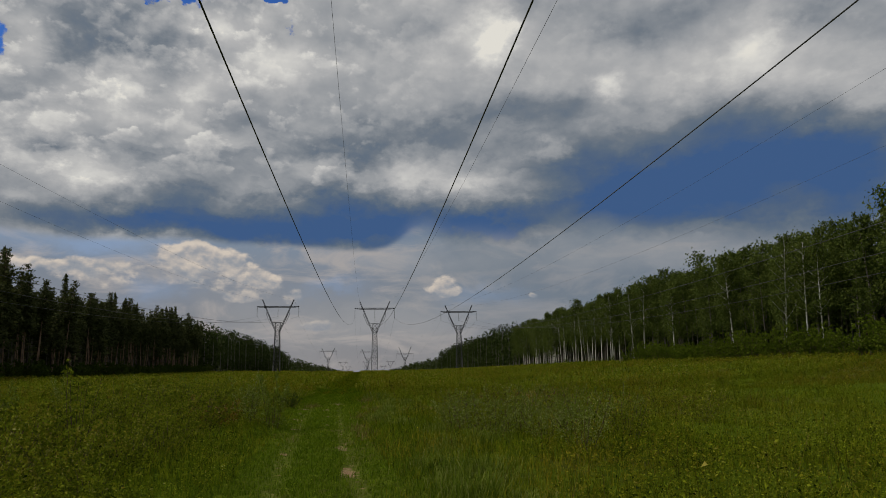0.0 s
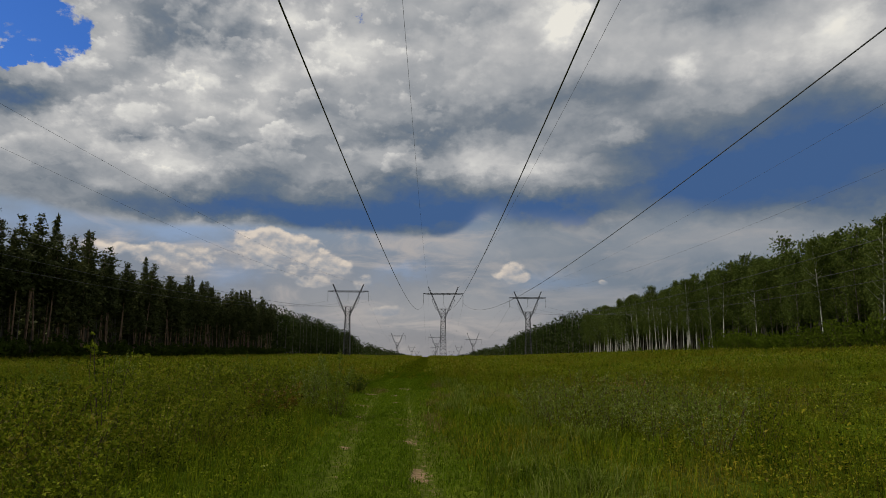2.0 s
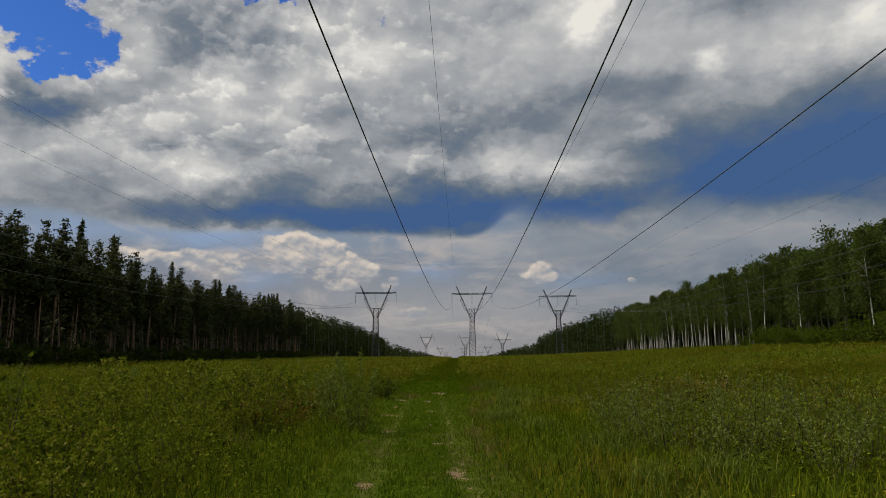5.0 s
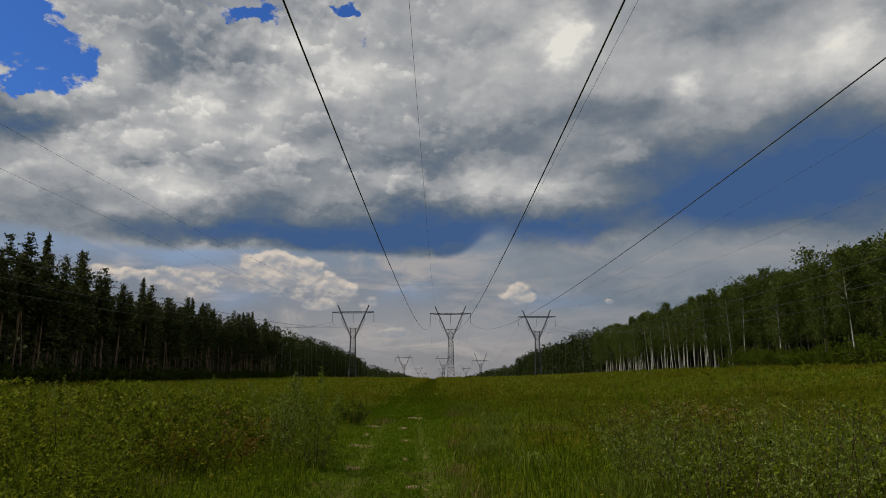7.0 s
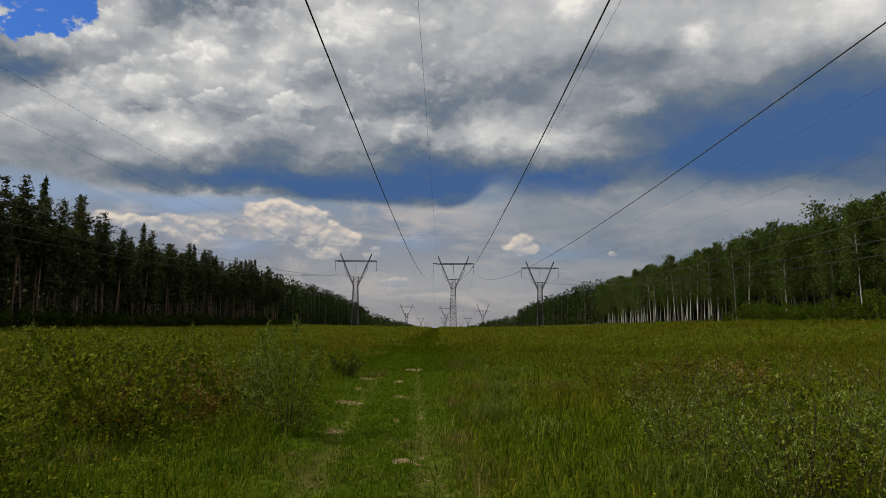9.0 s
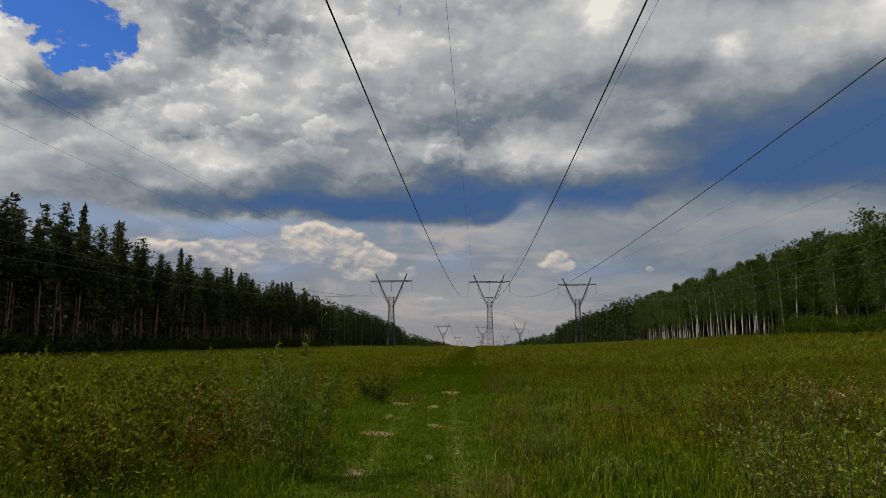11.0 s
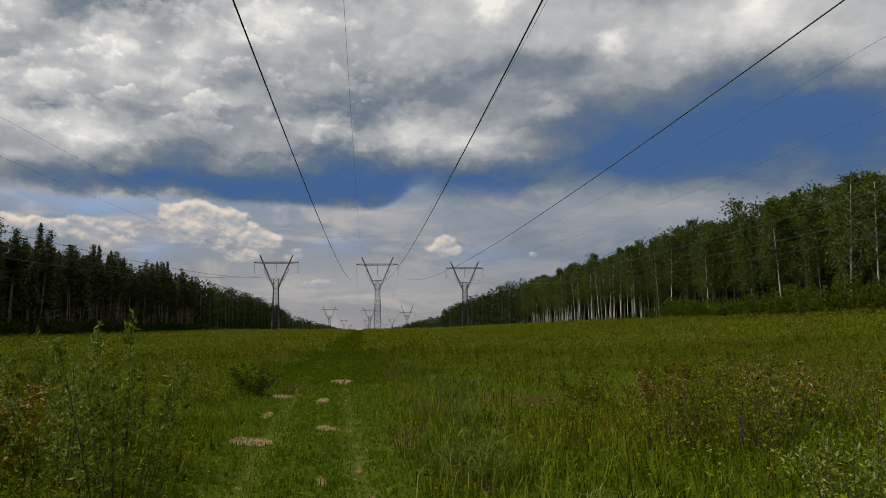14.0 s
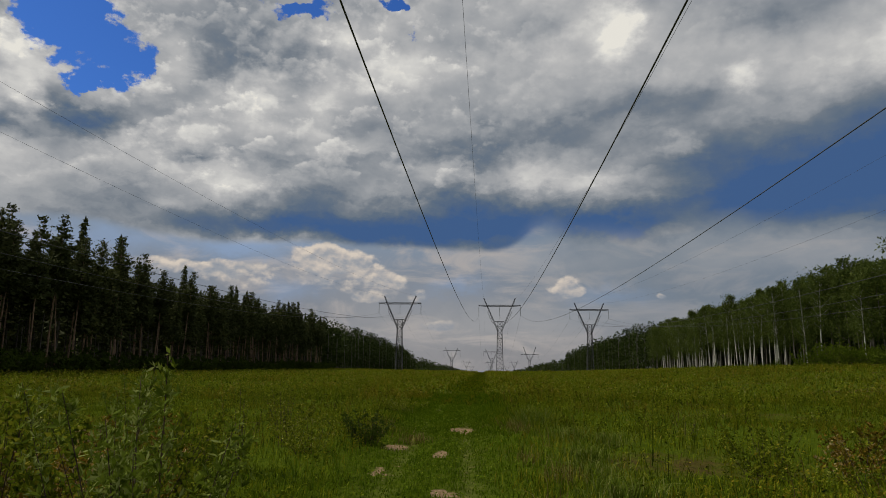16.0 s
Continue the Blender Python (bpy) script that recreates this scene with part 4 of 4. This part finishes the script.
def plant(ob, x, y, turn=0.0, size=1.0):
    ob.matrix_basis = pose(x, y, float(ground(x, y)) - 0.03, 0, 0, turn) @ Matrix.Diagonal((size, size, size, 1))
    return ob


LUSH = "dense olive-green leafy shrub with reddish shoots in the meadow"
IN_MEADOW = "shrubs in the meadow"
sapling = plant(bush("willow_sapling", 1.75, 0.5, 8, 900, 0.07, 121, M_SHRUB, "slender leafy sapling rising out of the meadow", 0.42, "saplings in the meadow", single=True), -4.26, 11.2)
tall = plant(bush("willow_sapling", 1.75, 0.72, 10, 3400, 0.068, 122, M_WILLOW, WILLOW, 0.27, "saplings in the meadow", single=True), -2.15, 19.8)
for x, y, turn, size in ((-3.0, 20.8, 80, 0.92), (-7.0, 29.1, 150, 1.02), (-8.4, 28.7, 20, 0.85), (-5.6, 23.4, 200, 0.8), (-4.5, 30.8, 20, 0.82), (-3.9, 26.2, 60, 0.78),
                         (-9.5, 19.5, 100, 0.85), (-12.5, 31.0, 10, 0.95), (-6.6, 17.0, 300, 0.72)):
    plant(copy_thing(tall if size > 0.84 else sapling, pose(0, 0, 0)), x, y, turn, size)
dark = plant(bush("dark_bush", 0.8, 0.7, 26, 2200, 0.06, 123, M_BUSH, "dense dark green bush beside the track", 0.5, single=True), -2.85, 31.6)
twiggy = plant(bush("meadow_shrub", 1.1, 0.8, 16, 1500, 0.037, 124, M_HERB, SHRUB, 0.5, IN_MEADOW, single=True), 4.7, 19.0)
lush = plant(bush("meadow_shrub", 1.05, 0.85, 20, 3000, 0.058, 126, M_SHRUB, LUSH, 0.5, IN_MEADOW, single=True), -4.6, 9.8)
round_one = plant(bush("meadow_shrub", 0.85, 0.95, 20, 2800, 0.058, 127, M_SHRUB, LUSH, 0.55, IN_MEADOW, single=True), -3.6, 8.9)
for x, y, turn, size in ((3.6, 22.3, 15, 0.95), (4.1, 21.6, 95, 1.0), (4.65, 22.0, 170, 1.1), (5.3, 22.7, 280, 1.0), (6.1, 21.9, 40, 1.05), (2.95, 17.5, 70, 0.8), (5.3, 14.9, 220, 1.05), (4.6, 18.7, 30, 0.95), (3.4, 14.9, 300, 0.95), (4.3, 15.3, 90, 1.1), (6.0, 13.0, 10, 1.05), (3.5, 21.9, 130, 0.95), (5.8, 24.0, 10, 1.05), (4.6, 23.0, 260, 0.9), (6.9, 21.0, 70, 1.0), (8.2, 25.5, 20, 1.0), (5.0, 35.0, 60, 0.9)):
    plant(copy_thing(twiggy, pose(0, 0, 0)), x, y, turn, size)
russet = plant(bush("russet_shrub", 0.75, 0.7, 15, 1500, 0.062, 129, M_RUSSET, "low shrub with reddish-brown and cream young leaves in the meadow", 0.5, "russet shrubs in the meadow", single=True), -5.1, 21.2)
for x, y, turn, size in ((-4.4, 21.3, 70, 0.95), (-3.5, 19.7, 150, 0.85), (-4.5, 24.5, 20, 1.0), (-3.9, 22.9, 210, 0.95), (-5.2, 23.7, 300, 1.1), (-6.0, 27.0, 40, 1.1), (-4.3, 18.7, 110, 0.9),
                         (-7.1, 29.9, 250, 1.15), (-5.9, 20.1, 330, 0.9), (6.4, 24.4, 10, 1.1), (6.8, 29.7, 130, 1.15), (5.5, 27.2, 60, 1.0), (7.6, 26.4, 220, 1.1), (8.6, 30.5, 310, 1.15)):
    plant(copy_thing(russet, pose(0, 0, 0)), x, y, turn, size)
willow = plant(bush("willow_shrub", 1.2, 0.85, 22, 3400, 0.05, 128, M_WILLOW, "willow shrub with narrow pale green leaves in the meadow", 0.3, "willow shrubs in the meadow", single=True), 3.7, 15.6)
for x, y, turn, size in ((4.6, 16.4, 140, 1.0), (5.9, 17.4, 300, 1.05), (6.7, 15.4, 180, 1.0), (2.75, 16.2, 40, 0.85), (3.0, 14.9, 250, 0.9), (2.9, 17.9, 80, 0.9), (3.9, 14.2, 20, 0.95), (3.2, 13.2, 200, 0.75), (4.4, 11.0, 60, 0.85), (4.9, 13.3, 100, 0.9), (4.0, 12.3, 260, 0.75), (5.4, 15.6, 330, 1.0)):
    plant(copy_thing(willow, pose(0, 0, 0)), x, y, turn, size)
LUSH_NEAR = [(-2.75, 7.7, 60, 0.8), (-3.3, 10.6, 330, 0.85), (-4.1, 7.6, 10, 0.95), (-5.6, 8.3, 200, 1.05), (-3.1, 12.1, 250, 0.75), (-4.3, 13.1, 100, 0.95), (-5.5, 14.4, 70, 1.0), (-6.9, 12.3, 290, 1.1),
             (-7.6, 14.8, 150, 1.05), (-3.9, 15.2, 130, 0.85), (-6.0, 16.2, 190, 1.0), (-5.2, 11.9, 30, 1.0), (-6.3, 9.4, 90, 1.0), (-3.5, 13.6, 170, 0.8), (-4.3, 16.6, 20, 0.85)]
LUSH_FAR = [(-5.6, 20.2, 330, 0.9), (-3.6, 23.4, 110, 0.8), (-4.6, 26.4, 220, 0.95), (-6.8, 25.0, 70, 1.0), (-3.6, 29.6, 40, 0.9), (-5.2, 33.5, 190, 1.0), (-8.5, 33.0, 10, 1.0), (-4.0, 18.5, 50, 1.25),
            (-4.9, 19.5, 170, 1.35), (-5.7, 18.2, 10, 1.3), (-6.7, 19.8, 250, 1.4), (-3.5, 21.9, 30, 1.15), (-4.7, 22.0, 310, 1.3), (-6.1, 22.6, 130, 1.35), (-3.6, 44.0, 60, 0.9)]
LUSH_EAST = [(7.9, 20.0, 140, 1.0), (7.2, 29.0, 260, 1.1), (10.5, 33.0, 100, 1.1), (4.2, 27.5, 310, 0.9), (12.5, 27.0, 200, 1.1), (9.5, 17.0, 30, 1.0)]
for x, y, turn, size in LUSH_NEAR + LUSH_FAR + LUSH_EAST:
    plant(copy_thing(lush if turn % 20 else round_one, pose(0, 0, 0)), x, y, turn, size)

# ---------------------------------------------------------------- grass and herbs of the meadow


def spots_over(count, lo, hi, power, r, left=0.80, right=0.92):
    """Places on the meadow ahead of the walk, thinning out with distance."""
    y = lo + (hi - lo) * r.uniform(0, 1, count) ** power
    w = r.uniform(-1, 1, count)
    x = np.where(w < 0, w * (left * (y - 0) + 3.5), w * (right * y + 3.5))
    return x, y


def thicket(x, y):
    """Patchiness of the meadow from 0 to 1."""
    return 0.5 + 0.25 * np.sin(x * 0.55 + 1.1 * np.sin(y * 0.31)) + 0.25 * np.sin(y * 0.43 + 1.4 * np.sin(x * 0.37 + 2))


def blades(x, y, height, width, r, lean=0.5):
    """Bent grass blades of two segments each."""
    n = len(x)
    z = ground(x, y) - 0.03
    base = np.stack([x, y, z], -1)
    a = r.uniform(0, 6.28, n)
    out = np.stack([np.cos(a), np.sin(a), np.zeros(n)], -1) * (height * lean * r.uniform(0.1, 1.0, n))[:, None]
    up = np.array([0, 0, 1.0]) * height[:, None]
    b = a + 1.57 + r.normal(0, 0.6, n)
    side = np.stack([np.cos(b), np.sin(b), np.zeros(n)], -1) * (width / 2)[:, None]
    mid = base + up * 0.58 + out * 0.3
    tip = base + up * (1 - 0.25 * lean) + out
    v = np.stack([base - side, base + side, mid - side * 0.75, mid + side * 0.75, tip], 1).reshape(-1, 3)
    i = np.arange(n)[:, None] * 5
    return v, np.concatenate([i + [0, 1, 3], i + [0, 3, 2], i + [2, 3, 4]])


def lawn(name, label, x, y, height, width, material, r, lean=0.5):
    near = y < 34
    v, t = blades(x[near], y[near], height[near], width[near], r, lean)
    if not near.all():
        x, y, height, width = (k[~near] for k in (x, y, height, width))
        a = r.uniform(0, 6.28, len(x))
        tip = np.stack([np.cos(a) * height * lean * 0.6, np.sin(a) * height * lean * 0.6, height], -1)
        side = np.stack([width * 0.62, 0 * x, 0 * x], -1)
        base = np.stack([x, y, ground(x, y) - 0.03], -1)
        t = np.concatenate([t, np.arange(3 * len(x)).reshape(-1, 3) + len(v)])
        v = np.concatenate([v, np.stack([base - side, base + side, base + tip], 1).reshape(-1, 3)])
    tagged(new(name, mesh_of(name, v, t, material)), label, "grass", kind="stuff")


r5 = np.random.default_rng(131)

# short grass on the track
x, y = spots_over(88000, 5.0, 66, 1.5, r5)
x = lane_x(y) + r5.normal(0, 0.95, len(x))
keep = soil_amount(x, y) + r5.uniform(-0.25, 0.25, len(x)) < 0.45
x, y = x[keep], y[keep]
off = np.abs(x - lane_x(y))
rut = np.exp(-((off - 0.62) / 0.22) ** 2)
keep = (rut < r5.uniform(0.25, 1.35, len(x))) | (y > 40)
x, y, off, rut = x[keep], y[keep], off[keep], rut[keep]
h = (0.085 + 0.06 * ease(y, 34, 60) + 0.11 * ease(off, 0.9, 2.0)) * (1 - 0.6 * rut) * r5.uniform(0.5, 1.5, len(x))
lawn("track_grass", "short trodden green grass on the track", x, y, h, 0.0075 + 0.00028 * y + 0.0006 * np.maximum(y - 36, 0), M_LANE, r5, 0.7)

# meadow grass on both sides
x, y = spots_over(170000, 4.0, 64, 1.45, r5)
off = np.abs(x - lane_x(y))
keep = off > 1.25 + 0.3 * np.sin(y * 0.7) + r5.normal(0, 0.2, len(x))
x, y, off = x[keep], y[keep], off[keep]
h = (0.18 + 0.34 * thicket(x * 1.7, y * 1.6)) * r5.uniform(0.5, 1.35, len(x)) * (0.55 + 0.45 * ease(off, 1.2, 2.2)) * (1 - 0.25 * ease(np.where(x > lane_x(y), off - 0.9, off), 1.9, 2.9))
lawn("meadow_grass", "tall green meadow grass with dry stalks", x, y, 0.85 * h, 0.0075 + 0.0003 * np.maximum(y - 6, 0), M_GRASS, r5, 1.1)

# a second, lower layer close to the walk
y = r5.uniform(9.0, 27.0, 48000)
x = lane_x(y) + r5.uniform(1.2, 8.5, len(y)) * r5.choice([-1, 1], len(y))
h = r5.uniform(0.10, 0.30, len(x))
lawn("low_grass", "low dense green grass under the weeds", x, y, h, 0.010 + 0.0002 * y, M_GRASS, r5, 1.2)

# pale arching tussocks beside the track
cx = np.concatenate([[0.95, 1.5, 1.75, 1.55, 1.65, 1.5, 1.45, 2.35, 2.2, 1.4], r5.uniform(0.9, 2.8, 12)])
cy = np.concatenate([[21.7, 19.0, 8.4, 9.9, 32.8, 28.5, 24.5, 15.2, 12.5, 26.8], r5.uniform(6, 40, 12)])
for_each = 300
x = np.repeat(cx, for_each) + r5.normal(0, 0.24, len(cx) * for_each)
y = np.repeat(cy, for_each) + r5.normal(0, 0.30, len(cx) * for_each)
h = np.repeat(r5.uniform(0.34, 0.55, len(cx)), for_each) * r5.uniform(0.6, 1.15, len(x))
lawn("tussock_grass", "pale arching tussocks of long grass beside the track", x, y, h, np.full(len(x), 0.006) + 0.0003 * y, M_TUFT, r5, 1.35)

# straw-coloured dead grass along the track
cx = np.concatenate([[0.45, 0.75, 0.95, 0.55, -1.9, 0.35], r5.uniform(0.4, 1.1, 4), r5.uniform(-3.6, -2.6, 4)])
cy = np.concatenate([[23.9, 21.0, 26.5, 29.0, 33.0, 19.0], r5.uniform(8, 40, 4), r5.uniform(12, 40, 4)])
x = np.repeat(cx, 110) + r5.normal(0, 0.16, len(cx) * 110)
y = np.repeat(cy, 110) + r5.normal(0, 0.45, len(cx) * 110)
lawn("dead_grass", "straw-coloured dead grass beside the track", x, y, r5.uniform(0.12, 0.38, len(x)), 0.006 + 0.0003 * y, M_STRAW, r5, 1.1)


def herbs(name, label, x, y, height, leaf, count, material, r, plain=False):
    """Leafy weeds: a stalk each, with leaves all the way up."""
    n = len(x)
    b = Build()
    z = ground(x, y)
    lean = r.normal(0, 0.2, (n, 2)) * height[:, None]
    f = r.uniform(0.15, 1.0, (n, count)) ** 0.7
    base = np.stack([x[:, None] + lean[:, :1] * f, y[:, None] + lean[:, 1:] * f, z[:, None] + height[:, None] * f], -1).reshape(-1, 3)
    d = unit(n * count, r) * np.array([1, 1, 0.55]) + (0, 0, 0.25)
    d /= np.linalg.norm(d, axis=1, keepdims=True)
    ln = np.repeat(leaf, count) * r.uniform(0.6, 1.3, n * count)
    across = sides_for(d, ln * r.uniform(0.35, 0.65, n * count) * (1.3 if plain else 1.0), r)
    base, along = base + d * (ln * 0.35)[:, None], d * ln[:, None]
    far = np.repeat(y > 30, count) | plain
    b.leaves(base[~far], along[~far], across[~far])
    b.slips(base[far], along[far], across[far] * (1.0 if plain else 1.25))
    w = 0.0022 + 0.00018 * np.abs(y)
    root = np.stack([x, y, z - 0.05], -1)
    end = np.stack([x + lean[:, 0], y + lean[:, 1], z + height], -1)
    side = np.stack([w, 0 * w, 0 * w], -1)
    v = np.stack([root - side, root + side, end], 1).reshape(-1, 3)
    b.raw(v, None, np.arange(3 * n).reshape(-1, 3))
    tagged(new(name, b.mesh(name, material)), label, "herbs", kind="stuff")


# weeds grow in clumps of one kind and height
cx, cy = spots_over(2500, 4.5, 66, 1.45, r5)
tall_clump = r5.uniform(0.35, 1.5, len(cx)) * (0.62 + 0.5 * thicket(cx, cy))
pick = r5.integers(0, len(cx), 27000)
wide_clump = r5.uniform(0.09, 0.34, len(cx))
du, dv = r5.normal(0, 1, len(pick)), r5.normal(0, 1, len(pick))
x = cx[pick] + du * wide_clump[pick] * (1 + 0.012 * cy[pick])
y = cy[pick] + dv * wide_clump[pick] * (1 + 0.012 * cy[pick])
dome = 0.5 + 0.7 * np.exp(-0.45 * (du ** 2 + dv ** 2))
off = x - lane_x(y)
keep = (np.abs(off) > 1.45 + 0.25 * np.sin(y * 0.5) + 1.1 * (off > 0)) & (y > 4)
x, y, pick, dome = x[keep], y[keep], pick[keep], dome[keep]
h = 0.74 * dome * tall_clump[pick] * r5.uniform(0.65, 1.2, len(x)) * (0.7 + 0.3 * ease(np.abs(x - lane_x(y)), 1.6, 3.2))
herbs("meadow_herbs", "leafy green and reddish weeds and seedlings", x, y, h, (0.034 + 0.0006 * np.maximum(y - 8, 0)) * r5.uniform(0.7, 1.3, len(cx))[pick], 14, M_HERB, r5)

# thin reddish stalks that stand up out of the weeds, in fans
pick = r5.integers(0, len(cx), 1700)
x = cx[pick] + r5.normal(0, 0.16, len(pick))
y = cy[pick] + r5.normal(0, 0.16, len(pick))
keep = np.abs(x - lane_x(y)) > 2.2
x, y, pick = x[keep], y[keep], pick[keep]
h = 0.3 + 0.62 * tall_clump[pick] * r5.uniform(0.6, 1.25, len(x))
lawn("weed_stalks", "thin reddish-brown stalks between the weeds", x, y, h, 0.004 + 0.00026 * np.maximum(y - 6, 0), M_STALK, r5, 0.8)

# single yellow flowers in the grass
m, g = surface("yellow_petals")
finish(g, g.ramp(g.add("ShaderNodeNewGeometry").outputs["Random Per Island"], [(0.0, (0.55, 0.40, 0.015)), (1.0, (0.75, 0.60, 0.04))]), 0.6, through_light=0.3, gloss=0.05)
y = r5.uniform(9, 34, 70)
x = lane_x(y) + r5.uniform(1.3, 7.5, len(y)) * r5.choice([-1, 1, 1], len(y))
petals = Build()
for k in range(5):
    turn = 2 * np.pi * k / 5 + r5.uniform(0, 0.4, len(y))
    way = np.stack([np.cos(turn), np.sin(turn), np.full(len(y), 0.45)], -1) * 0.016
    across = np.stack([-np.sin(turn), np.cos(turn), 0 * turn], -1) * 0.007
    petals.leaves(np.stack([x, y, ground(x, y) + 0.25 + 0.2 * (np.arange(len(y)) % 7) / 7], -1), way, across)
stems = np.stack([x, y, ground(x, y) - 0.03], -1)
tops = np.stack([x, y, ground(x, y) + 0.25 + 0.2 * (np.arange(len(y)) % 7) / 7], -1)
flowers = new("yellow_flowers", petals.mesh("yellow_flowers", m))
tagged(flowers, "small yellow flowers scattered in the meadow grass", "flowers", kind="stuff")
stalks = Build()
side = np.tile([0.0015, 0, 0], (len(y), 1))
stalks.raw(np.stack([stems - side, stems + side, tops], 1).reshape(-1, 3), None, np.arange(3 * len(y)).reshape(-1, 3))
piece("stalks", stalks.mesh("stalks", M_LANE), flowers)

# low weeds in the trodden grass of the track
y = 4.5 + 50 * r5.uniform(0, 1, 4200) ** 1.4
x = lane_x(y) + r5.normal(0, 1.0, len(y))
keep = soil_amount(x, y) + r5.uniform(-0.3, 0.3, len(x)) < 0.5
x, y = x[keep], y[keep]
h = r5.uniform(0.04, 0.16, len(x)) * (0.7 + 0.8 * ease(np.abs(x - lane_x(y)), 0.8, 1.8))
herbs("track_weeds", "low broad-leaved weeds in the trodden grass", x, y, h, 0.022 + 0.0006 * y, 5, M_LANE, r5)

y = 55 + 290 * r5.uniform(0, 1, 30000) ** 1.4
x = r5.uniform(WEST_EDGE + 2, EAST_EDGE - 3, len(y))
x = np.where(r5.uniform(0, 1, len(y)) < 0.45, x * np.minimum(1, 0.75 * y / 70), x)
off = np.abs(x - lane_x(y))
keep = off > 1.6
x, y = x[keep], y[keep]
h = (0.42 + 0.35 * thicket(x * 0.6, y * 0.5)) * r5.uniform(0.5, 1.35, len(x))
herbs("far_meadow_herbs", "distant leafy meadow growth", x, y, h, 0.065 + 0.0009 * y, 8, M_HERB, r5, True)

# far grass, up to the crest
y = 52 + 293 * r5.uniform(0, 1, 36000) ** 1.4
x = r5.uniform(WEST_EDGE + 1, EAST_EDGE - 1, len(y))
x[:7000] = lane_x(y[:7000]) + r5.normal(0, 0.9, 7000)
off = np.abs(x - lane_x(y))
h = (0.16 + 0.14 * ease(y, 90, 200) + 0.24 * ease(off, 1.0, 2.6)) * r5.uniform(0.6, 1.4, len(x))
lawn("far_grass", "distant green meadow grass", x, y, h, 0.04 + 0.0008 * y, M_GRASS, r5, 0.6)

# the meadow beside and behind the walk
x, y = r5.uniform(-28, 28, 30000), r5.uniform(-20, 25, 30000)
side = np.where(x < 0, 0.80 * y + 3.5, 0.92 * y + 3.5)
keep = ((y < 4.2) | (np.abs(x) > side - 0.3)) & (np.abs(x - lane_x(y)) > 1.2)
x, y = x[keep], y[keep]
h = (0.2 + 0.34 * thicket(x * 1.7, y * 1.6)) * r5.uniform(0.5, 1.35, len(x))
lawn("rear_meadow_grass", "tall green meadow grass with dry stalks", x, y, h, np.full(len(x), 0.028), M_GRASS, r5, 0.6)
x, y = r5.uniform(-30, 30, 15000), r5.uniform(-22, 26, 15000)
side = np.where(x < 0, 0.80 * y + 3.5, 0.92 * y + 3.5)
keep = ((y < 4.6) | (np.abs(x) > side)) & (np.abs(x - lane_x(y)) > 2.0) & (thicket(x, y) + r5.uniform(-0.3, 0.3, len(x)) > 0.4)
x, y = x[keep], y[keep]
herbs("rear_meadow_herbs", "leafy green and reddish weeds and seedlings", x, y, r5.uniform(0.35, 0.85, len(x)), np.full(len(x), 0.06), 8, M_HERB, r5, True)
x, y = lane_x(np.zeros(1)) + r5.normal(0, 0.9, 6000), r5.uniform(-22, 5.2, 6000)
lawn("rear_track_grass", "short trodden green grass on the track", x, y, r5.uniform(0.05, 0.16, len(x)), np.full(len(x), 0.012), M_LANE, r5, 0.7)
